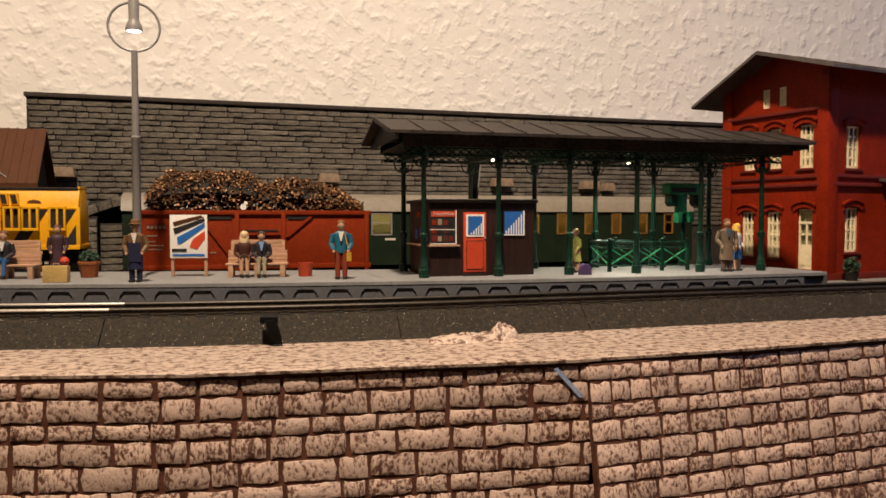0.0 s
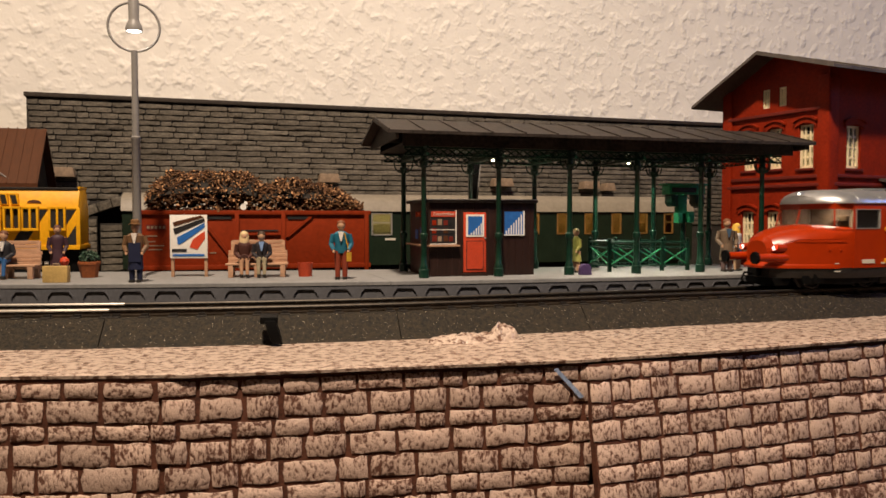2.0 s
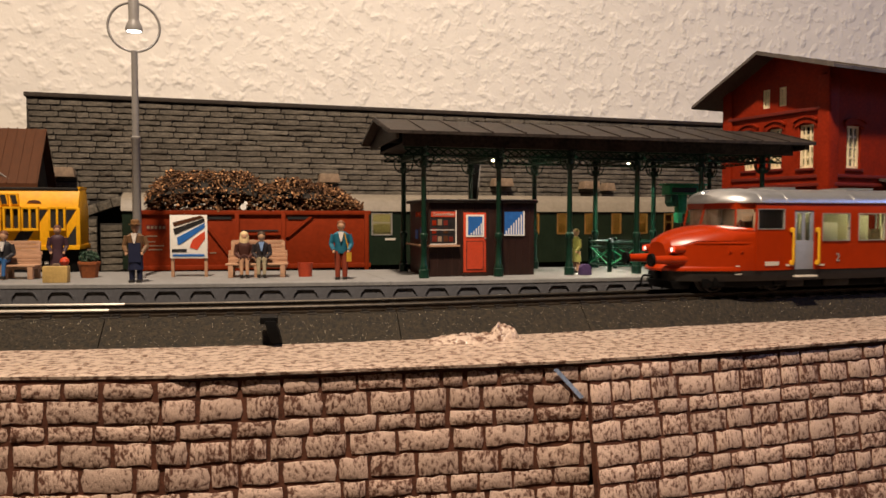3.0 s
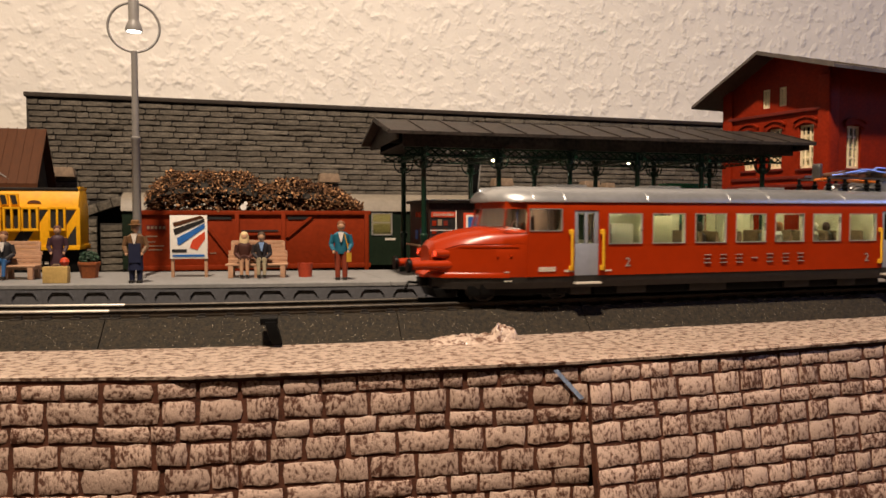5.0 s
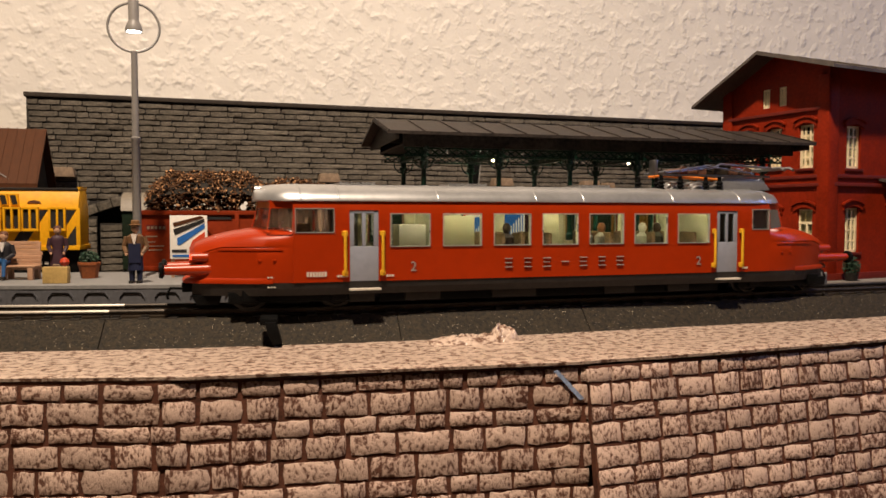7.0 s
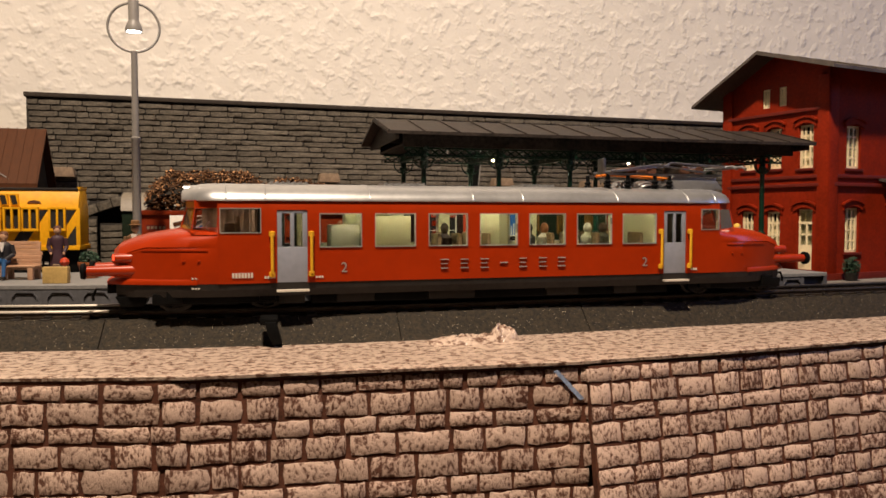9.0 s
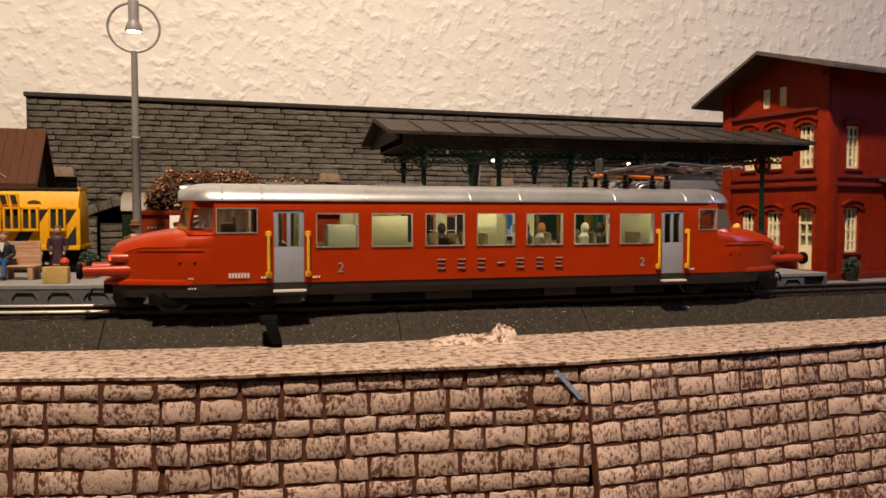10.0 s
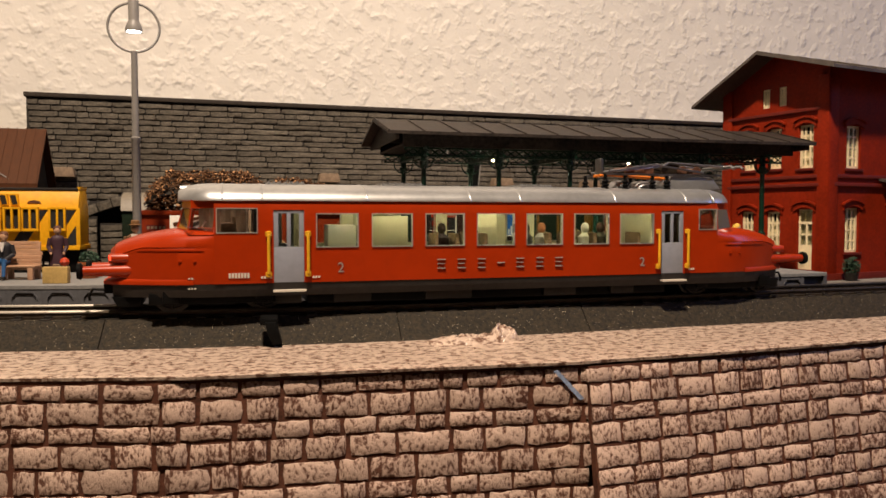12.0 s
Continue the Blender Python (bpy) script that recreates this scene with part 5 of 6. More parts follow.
for k, (x, v) in enumerate(CW):
    f = Mesh()
    for a, b, c, d in ((x, x + v, 25, 25.8), (x, x + v, 37.2, 38), (x, x + 0.8, 25, 38), (x + v - 0.8, x + v, 25, 38), (x, x + v, 32, 32.7)):
        f.box(a, b, -0.5, 0.5, c, d)
    w = part("window", f, CHROME if k < 5 else AMBER, K, "lit coach window in a thin frame")
    pane = part("pane", Mesh().box(x + 0.5, x + v - 0.5, 0.2, 0.4, 25.5, 37.5), PANE, w)
    pane.visible_shadow = False
part("plate", Mesh().box(-31, -25, -0.4, 0.1, 22.2, 23.4), PRINT, K)
for x in (-140, -122, 122, 140):
    wheel_pair(K, x, 7, 25)
part("bogie", Mesh().box(-150, -112, 5, 27, 4, 8), BLACK, K)
part("bogie", Mesh().box(112, 150, 5, 27, 4, 8), BLACK, K)
part("underframe", Mesh().box(-100, 100, 4, 28, 4, 8), BLACK, K)

# ---- yellow hopper wagon ----
H = thing("hopper_wagon", at(-49.0, 374, 5.5, -5.0), "yellow hopper wagon with black diagonal stripes", "wagon")
part("hopper", Mesh().prism([(0, 20.0), (0, 37.0), (4.2, 45.4), (16, 45.4), (20, 37.0), (20, 20.0)], -96, -0.6, "x"), CRANEYELLOW, H, "yellow hopper body", bevel=0.4)
part("rim", Mesh().box(-96.5, -1.4, 3.4, 17, 45.0, 46.2), SKIRT, H, "dark flat roof edge", bevel=0.3)
part("roof_lip", Mesh().box(-1.6, -0.4, 3.6, 16.6, 45.4, 46.6), CRANEYELLOW, H, bevel=0.2)
part("crease_rail", Mesh().box(-96, -0.4, -0.5, 0.6, 36.4, 37.3), CRANEYELLOW, H, bevel=0.2)
part("end_post", Mesh().box(-1.4, 0.2, -0.6, 1.4, 19.6, 37.2), CRANEYELLOW, H, bevel=0.2)
part("sill_beam", Mesh().box(-96, 0, -0.8, 20.6, 18.6, 20.6), CRANEYELLOW, H, bevel=0.2)
for k in range(8):
    x = -1.6 - k * 11.6
    part("stripe", Mesh().prism([(x, 36.2), (x - 5.6, 36.2), (x - 15.0, 20.6), (x - 9.4, 20.6)] if k else [(x, 36.2), (x - 5.6, 36.2), (x - 11.0, 27.2), (x - 5.4, 27.2)], -0.25, 0.2, "y"), INK, H, "black diagonal warning stripe")
part("stripe", Mesh().prism([(-1.6, 29.5), (-7.0, 20.6), (-1.6, 20.6)], -0.25, 0.2, "y"), INK, H, "black diagonal warning stripe")
for x, deep in ((-11.6, 1.6), (-22.4, 2.4), (-29.0, 4.2), (-37.0, 3.0)):
    f = Mesh().box(x - 0.9, x + 6.1, -deep, 0.2, 27.0, 28.2).box(x - 0.9, x + 6.1, -deep, 0.2, 36.6, 37.6)
    for a in (x - 0.9, x + 2.2, x + 5.2):
        f.box(a, a + 0.9, -deep, 0.2, 28.2, 36.6)
    win = part("window_frame", f, CRANEYELLOW, H, "projecting yellow double window frame", bevel=0.12)
    part("dark_pane", Mesh().box(x, x + 5.2, -deep * 0.6, -0.2, 28.2, 36.6), SHADEDARK, win)
for x in (-27.5, -31.6):
    roof_light = part("roof_light", Mesh().prism([(x, 38.2), (x + 3.2, 38.2), (x + 2.2, 43.4), (x - 1.0, 43.4)], -0.4, 4.5, "y"), CRANEYELLOW, H, bevel=0.2)
    part("dark_pane", Mesh().prism([(x + 0.5, 38.8), (x + 2.6, 38.8), (x + 1.8, 42.8), (x - 0.4, 42.8)], -0.6, -0.3, "y"), SHADEDARK, roof_light)
for x in (-36, -37.5):
    part("ladder_rail", Mesh().path([(x - 12, -3.5, 20), (x - 6, -3.5, 31), (x - 1, 2, 37)], 0.6, 6), CRANEYELLOW, H, smooth=True)
part("handle", Mesh().prism([(-21.4, 39.4), (-15.8, 39.2), (-16.6, 40.2), (-18.6, 40.6), (-20.6, 40.3)], 0.6, 2.4, "y"), BRONZE, H, "small brown handle")
part("chassis", Mesh().box(-95, -1, 3, 18, 8, 19.6).box(-1.2, 3.5, 8, 14, 9, 12), BLACK, H, bevel=0.3)
for k in range(9):
    part("print_bar", Mesh().box(-31 + k * 2.6, -29.4 + k * 2.6, 2.6, 3.1, 12.2, 13.4), PRINT, H)
for x in (-10, -24, -70, -84):
    wheel_pair(H, x, 2, 20)

# ---- hut with a brown roof behind the yellow wagon ----
U = thing("goods_hut", at(-71.5, 408, 0), "small hut with a brown roof behind the wagons", "hut")
part("hut_wall", Mesh().box(-120, -3, 4, 44, 0, 54), mat("hut_wall", (0.10, 0.05, 0.03), 0.7, vary=0.2, scale=120), U)
part("hut_roof", Mesh().prism([(-3, 52.5), (24, 80.5), (51, 52.5), (51, 54.5), (24, 82.8), (-3, 54.5)], -124, 0.5, "x"), BROWNROOF, U, "brown ribbed hut roof")
part("hut_gable", Mesh().prism([(4, 52), (44, 52), (24, 78)], -4, -2.4, "x"), SHADEDARK, U)
for k in range(30):
    part("roof_rib", Mesh().prism([(-3.2, 54.3), (24, 82.8), (24, 83.3), (-3.2, 54.8)], -0.6 - k * 4.1, -0.1 - k * 4.1, "x"), BROWNROOF, U)
part("stay_wire", Mesh().rod((-27, 2, 67), (-4, -2, 51), 0.3, n=6), LAMPGREY, U, "thin pale wire")

# ---- sidings under the wagons ----


def siding(y, turn, z, label):
    t = thing("siding_track", at(100, y, z, turn), label, "track", "siding tracks")
    part("bed", Mesh().prism([(-19, -z), (-14, -0.6), (14, -0.6), (19, -z)], -330, 165, "x"), BALLAST, t)
    for d in (-8.25, 8.25):
        part("rail", Mesh().box(-330, 165, d - 0.6, d + 0.6, -0.3, 0.0).box(-330, 165, d - 0.3, d + 0.3, -0.6, -0.3), RAIL, t)
    tie = None
    for k in range(54):
        q = at(-325 + 9 * k, 0, 0)
        if tie is None:
            tie = part("tie", Mesh().box(-1.5, 1.5, -13, 13, -1.2, -0.45), TIE, t, place=q)
        else:
            again(tie, q, t)


siding(385.5, -3.0, 5.5, "dark siding track under the freight wagons")
siding(448.3, -2.0, 3.0, "dark siding track under the green coach")

# ---- platform lamp ----
t = thing("street_lamp", at(-22.4, 331, PZ), "grey platform lamp with a lit head hung in a ring", "lamp")
part("base", Mesh().box(-3, 3, -3, 3, 0, 1.6), LAMPGREY, t, bevel=0.3)
part("pole", Mesh().lathe([(1.75, 1), (1.6, 55), (1.8, 55.3), (1.8, 56.2), (1.35, 56.6), (1.2, 90.4)], 16), LAMPGREY, t, "smooth grey lamp pole", smooth=True)
ringm = Mesh()
ringm.path([(9.6 * math.sin(a), 0, 99.7 - 9.6 * math.cos(a)) for a in spread(0.06, math.tau - 0.06, 48)], 0.5, 8)
part("ring", ringm, LAMPGREY, t, "thin grey ring", smooth=True)
head = part("lamp_head", Mesh().lathe([(1.9, 110.4), (2.1, 110.0), (2.0, 102.6), (2.2, 102.0), (2.9, 100.6), (3.3, 99.0), (3.3, 98.0), (2.9, 98.0), (2.7, 99)], 18), LAMPGREY, t, "grey bell-shaped lamp head", smooth=True)
part("bulb", Mesh().lathe([(0.3, 97.8), (2.4, 98.0), (2.7, 98.7), (1.2, 99.0)], 16), LAMPGLOW, head, "glowing white bulb", smooth=True)
bulb("street_lamp_light", (-22.4, 331, PZ + 96.6), 0.003, (1.0, 0.95, 0.85), 1.5)

# ---- kiosk ----
Q = thing("kiosk", at(90.0, 298.0, PZ, -1.5), "dark brown wooden kiosk with a red door and magazine window", "kiosk")
part("hull", Mesh().box(0, 46, 0, 32, 0, 30.2), KIOSK, Q, "dark brown boarded hull", bevel=0.25)
for k in range(15):
    part("board_strip", Mesh().box(0.4 + k * 3.1, 0.75 + k * 3.1, -0.12, 0.1, 0.5, 29.5), KIOSK, Q)
part("flat_roof", Mesh().box(-1.4, 47.2, -1.4, 33.4, 30.2, 31.4), ROOFDARK, Q, bevel=0.2)
part("roof_edge", Mesh().box(-1.5, 47.3, -1.5, 33.5, 31.4, 31.7), WHITE, Q)
part("shelf", Mesh().box(-2.4, 12.5, -2.4, 0.1, 12.3, 13.0).box(-2.4, 0.1, 0.1, 30, 12.3, 13.0), TAN, Q, "narrow counter shelf", bevel=0.1)
shop = part("shop_window", Mesh().box(0.5, 11.4, -0.35, 0.1, 13.4, 27.0), INK, Q, "magazine window with red sign")
part("sign", Mesh().box(0.8, 11.1, -0.6, -0.3, 24.4, 26.6), SIGNRED, shop)
part("frame", Mesh().box(11.1, 11.5, -0.7, 0, 13.2, 27.1).box(0.4, 11.5, -0.7, 0, 13.2, 13.5).box(0.4, 11.1, -0.65, 0, 19.0, 19.25), WHITE, shop)
rng = random.Random(2)
figure("Zeitschriften", at(5.95, -0.68, 25.0, 0, 90), 1.75, PRINT, shop, "cream sign lettering")
for r in range(3):
    for k in range(4):
        x, z = 1.2 + k * 2.4, 14.4 + r * 3.3
        part("magazine", Mesh().box(x, x + rng.uniform(1.5, 2.0), -0.55, -0.3, z, z + rng.uniform(1.8, 2.6)), rng.choice([BRICKTRIM, BROWNROOF, TANPLATE, INK, BROWNROOF, INK, BRICKRED, WHITE]), shop)
side = part("side_window", Mesh().box(-0.4, 0.1, 3, 27, 13.4, 26.8), INK, Q)
part("magazine", Mesh().box(-0.6, -0.3, 6, 12, 15, 20).box(-0.6, -0.3, 16, 20, 15, 19), BLUE, side)
figure("KIOSK", at(-0.6, 15, 24.4, -90, 90), 3.2, SIGNRED, Q, "red painted sign lettering")
door = part("kiosk_door", Mesh().box(14.6, 24.4, -0.5, 0.1, 1.6, 26.2), SIGNRED, Q, "red door with a white-framed pane", bevel=0.15)
part("door_panel", Mesh().box(15.8, 23.2, -0.62, -0.45, 2.6, 14.6), INK, door)
for k in range(8):
    part("slat", Mesh().box(16.1 + k * 0.86, 16.8 + k * 0.86, -0.85, -0.55, 2.9, 14.3), SIGNRED, door)
part("door_window", Mesh().box(15.6, 23.4, -0.8, -0.45, 16.2, 25.4), WHITE, door)
part("door_pane", Mesh().box(16.4, 22.6, -0.9, -0.75, 17.0, 24.6), BLUE, door)
for k in range(5):
    part("blind_bar", Mesh().box(17.6 + k * 1.05, 18.1 + k * 1.05, -1.0, -0.85, 17.1, 17.8 + k * 0.95), WHITE, door)
part("knob", Mesh().rod((23.8, -0.4, 15.6), (23.8, -1.2, 15.6), 0.35, n=8), CHROME, door)
part("door_step", Mesh().box(14, 25, -1.6, 0, 0, 1.2), KIOSK, Q, bevel=0.15)
bw = part("blue_window", Mesh().box(32.6, 41.0, -0.5, 0.1, 17.0, 26.6), BLUE, Q, "blue window pane with white blind bars")
for k in range(7):
    part("blind_bar", Mesh().box(33.0 + k * 1.12, 33.5 + k * 1.12, -0.65, -0.45, 17.3, 18.6 + k * 1.1), WHITE, bw)
part("window_edge", Mesh().box(40.8, 41.4, -0.7, 0, 16.8, 26.8).box(32.4, 41.4, -0.7, 0, 16.6, 17.1), WHITE, bw)

# ---- leaning dark post behind the kiosk ----
t = thing("leaning_post", at(124.4, 354, 0), "black leaning post with a pale edge behind the kiosk", "post")
part("post", Mesh().prism([(-2.2, 0), (1.6, 0), (8.4, 66), (5.0, 66)], -1, 1, "y"), BLACK, t, bevel=0.2)
part("edge_strip", Mesh().prism([(1.7, 0), (2.3, 0), (9.0, 66), (8.4, 66)], -1.2, 1, "y"), LAMPGREY, t)
part("foot", Mesh().box(-6, 6, -4, 4, 0, 4), BLACK, t, bevel=0.4)

# ---- stair railing on the platform ----
F = thing("stair_railing", at(172.5, 301, PZ, -1.0), "green iron railing with crossed bars round a stairway", "railing")


def rail_side(a, b, n):
    a, b = Vector(a), Vector(b)
    for z in (2.6, 10.6, 13.0):
        part("rail_bar", Mesh().rod(a + Vector((0, 0, z)), b + Vector((0, 0, z)), 0.5 if z > 12 else 0.4, n=6), GREEN, F, smooth=True)
    for k in range(n + 1):
        p = a.lerp(b, k / n)
        part("rail_post", Mesh().box(p.x - 0.7, p.x + 0.7, p.y - 0.7, p.y + 0.7, 0, 13.4).lathe([(0.3, 13.4), (0.9, 13.9), (0.9, 14.5), (0.2, 15.0)], 8, (p.x, p.y, 0)), GREEN, F, smooth=True)
    for k in range(n):
        p, q = a.lerp(b, k / n), a.lerp(b, (k + 1) / n)
        for z0, z1 in ((2.8, 10.4), (10.4, 2.8)):
            # brighter green than the posts: lamplight highlights put into the bars' colour
            part("cross_bar", Mesh().rod(p + Vector((0, 0, z0)), q + Vector((0, 0, z1)), 0.32, n=5), BRIGHTGREEN, F)


rail_side((2, 0, 0), (42, 0, 0), 3)
rail_side((4, 22, 0), (44, 22, 0), 3)
rail_side((2, 0, 0), (4, 22, 0), 1)

# ---- green train indicator ----
t = thing("train_indicator", at(233.6, 331, PZ), "green metal train indicator on a post with a lamp above", "indicator")
part("post", Mesh().lathe([(2.2, 0), (2.2, 2), (1.3, 3), (1.2, 34)], 12), GREEN, t, smooth=True)
part("column", Mesh().box(-4.0, 1.0, -1.8, 1.8, 26, 36), BRIGHTGREEN, t, bevel=0.3)
part("head_box", Mesh().box(-10.4, 10.4, -3.4, 3.4, 35.6, 40.2), BRIGHTGREEN, t, "green indicator head", bevel=0.4)
part("head_lid", Mesh().box(-11.6, 11.6, -4.2, 4.2, 40.2, 41.1), BRIGHTGREEN, t, "pale green lid", bevel=0.2)
part("head_slot", Mesh().box(-9, 5, -3.7, -3.3, 36.6, 39.0), INK, t)
for x, w in ((-9.0, 4.0), (5.4, 5.0)):
    part("side_board", Mesh().prism([(x, 35.6), (x + w, 35.6), (x + w, 29.6), (x + 1.4, 29.6), (x, 31.5)], -2.8, 2.8, "y"), GREEN, t, bevel=0.2)
part("switch_box", Mesh().box(1.2, 4.6, -3.0, 1.0, 21.6, 27.2), BRIGHTGREEN, t, bevel=0.4)
part("switch_box", Mesh().box(-5.0, -2.2, -3.0, 1.0, 21.4, 26.4), BRIGHTGREEN, t, bevel=0.4)

# ---- benches ----


def bench(place, label):
    b = thing("bench", place, label, "bench", "platform benches")
    for k in range(4):
        part("back_slat", Mesh().box(-10.4, 10.4, 4.4 + k * 0.3, 5.1 + k * 0.3, 8.6 + k * 1.6, 10.12 + k * 1.6), TAN, b, bevel=0.12)
    for k in range(5):
        part("curved_slat", Mesh().box(-11.8, 11.8, 3.2 + 0.16 * (k - 1) ** 2, 3.9 + 0.16 * (k - 1) ** 2, 3.6 + k * 1.45, 4.98 + k * 1.45), TAN, b, bevel=0.12)
    for k in range(4):
        part("seat_slat", Mesh().box(-12.2, 12.2, -2.9 + k * 1.5, -1.5 + k * 1.5, 5.0, 5.7), TAN, b, bevel=0.12)
    for x in (-10.2, 0, 10.2):
        part("leg", Mesh().prism([(-2.6, 0), (-1.0, 0), (-0.8, 4.0), (2.6, 4.0), (3.4, 0), (4.8, 0), (4.6, 5.0), (-2.8, 5.0)], x - 1.0, x + 1.0, "x"), TAN, b, bevel=0.2)
        part("arm", Mesh().prism([(4.0, 5), (5.2, 5), (6.4, 14.6), (5.4, 14.6)], x - 0.6, x + 0.6, "x"), TAN, b, bevel=0.15)
    return b


bench(at(23.5, 318.5, PZ, -9), "tan slatted wooden bench with two seated figurines")
bench(at(-71, 338.0, PZ, -14), "tan slatted wooden bench with one seated figurine")

# ---- poster board ----
t = thing("poster_board", at(-2.6, 329, PZ, -12), "white poster board on two wooden legs showing drawn trains", "sign board")
for x in (-6.6, 6.6):
    part("leg", Mesh().box(x - 0.6, x + 0.6, -0.5, 0.5, 0, 25), TAN, t, bevel=0.1)
part("board", Mesh().box(-7.4, 7.4, -1.1, -0.4, 7.6, 25.2), WHITE, t, bevel=0.12)
part("picture_bar", Mesh().prism([(-6.2, 22.2), (4.8, 25.0), (6.0, 24.2), (-5.6, 20.6)], -1.3, -1.0, "y"), BROWNROOF, t)
part("picture_bar", Mesh().prism([(-6.0, 19.6), (6.2, 23.8), (6.5, 22.6), (-5.4, 17.2)], -1.3, -1.0, "y"), INK, t)
part("picture_bar", Mesh().prism([(-4.6, 16.0), (6.4, 22.0), (6.5, 20.2), (-3.4, 13.2), (-4.4, 13.4)], -1.3, -1.0, "y"), BLUE, t)
part("picture_bar", Mesh().prism([(0.4, 12.0), (1.6, 15.2), (6.4, 18.6), (6.5, 15.6), (3.4, 11.2)], -1.3, -1.0, "y"), SIGNRED, t)
part("picture_bar", Mesh().box(-6.6, -0.8, -1.3, -1.0, 10.2, 11.4), INK, t)
part("picture_bar", Mesh().box(-6.4, 6.2, -1.3, -1.0, 8.4, 9.3), BLUE, t)

# ---- bucket, suitcase, planter, bag, shrub ----
t = thing("bucket", at(42.6, 317, PZ), "small red bucket on the platform", "bucket")
part("bucket_body", Mesh().lathe([(2.7, 0), (2.9, 2.6), (3.1, 5.6), (2.7, 5.6), (2.4, 1.0)], 18), BUCKET, t, smooth=True)
t = thing("suitcase", at(-49.5, 314.5, PZ, -14), "tan suitcase standing on the platform", "suitcase")
part("case_body", Mesh().box(-4.5, 4.5, -1.6, 1.6, 0, 6.2), CASE, t, bevel=0.4)
part("lid_seam", Mesh().box(-4.56, 4.56, -0.12, 0.12, 0.2, 6.25), TANPLATE, t)
part("grip", Mesh().path([(-1.2, 0, 6.2), (-1.0, 0, 6.9), (1.0, 0, 6.9), (1.2, 0, 6.2)], 0.25, 6), TANPLATE, t)
t = thing("planter", at(-41.1, 337.5, PZ), "terracotta planter with low dark green plants", "planter")
part("pot", Mesh().lathe([(3.2, 0), (4.0, 5.2), (4.3, 5.3), (4.3, 6.5), (3.7, 6.5), (3.4, 5.6)], 8), TERRA, t, bevel=0.15)


def leaves(cx, cy, cz, r, h, n, size, rng):
    m = Mesh()
    for _ in range(n):
        d = Vector((rng.gauss(0, 1), rng.gauss(0, 1), rng.gauss(0, 1))).normalized() * rng.random() ** 0.4
        c = Vector((cx + d.x * r, cy + d.y * r, cz + d.z * h))
        a = Vector((rng.gauss(0, 1), rng.gauss(0, 1), rng.gauss(0.6, 0.8))).normalized()
        s = a.orthogonal().normalized() * size * 0.45
        m.grid([[c - a * size, c - s], [c + s, c + a * size]])
    return m


tagged(part("plants", leaves(0, 0, 8.2, 3.8, 2.6, 420, 0.8, random.Random(3)), LEAF, t, "small dark leaves"), kind="stuff")
t = thing("shrub", at(309.0, 299.2, 7.0) @ Matrix.Scale(1.06, 4), "dark green potted shrub beside the station wall", "shrub")
part("tub", Mesh().lathe([(2.6, 0), (3.4, 4.0), (3.0, 4.0), (2.6, 3)], 12), SKIRT, t, smooth=True)
tagged(part("crown", leaves(0, 0, 6.6, 3.9, 5.0, 700, 0.8, random.Random(4)), LEAF, t, "dense dark leaves"), kind="stuff")
t = thing("travel_bag", at(155.5, 288.2, PZ), "purple travel bag beside a green column", "bag")
part("bag_body", Mesh().prism([(-2.6, 0), (2.6, 0), (2.3, 3.6), (1.2, 4.6), (-1.2, 4.6), (-2.3, 3.6)], -1.4, 1.4, "y"), mat("bag_purple", (0.06, 0.035, 0.10), 0.5, vary=0.15, scale=200), t, bevel=0.4)

# ---- painted miniature figurines, each one plain mesh ----
PAINT = {}


def paint(r, g, b):
    key = (r, g, b)
    if key not in PAINT:
        PAINT[key] = mat("figurine_paint", key, 0.55, vary=0.12, scale=400)
    return PAINT[key]


SKIN = (0.42, 0.24, 0.14)


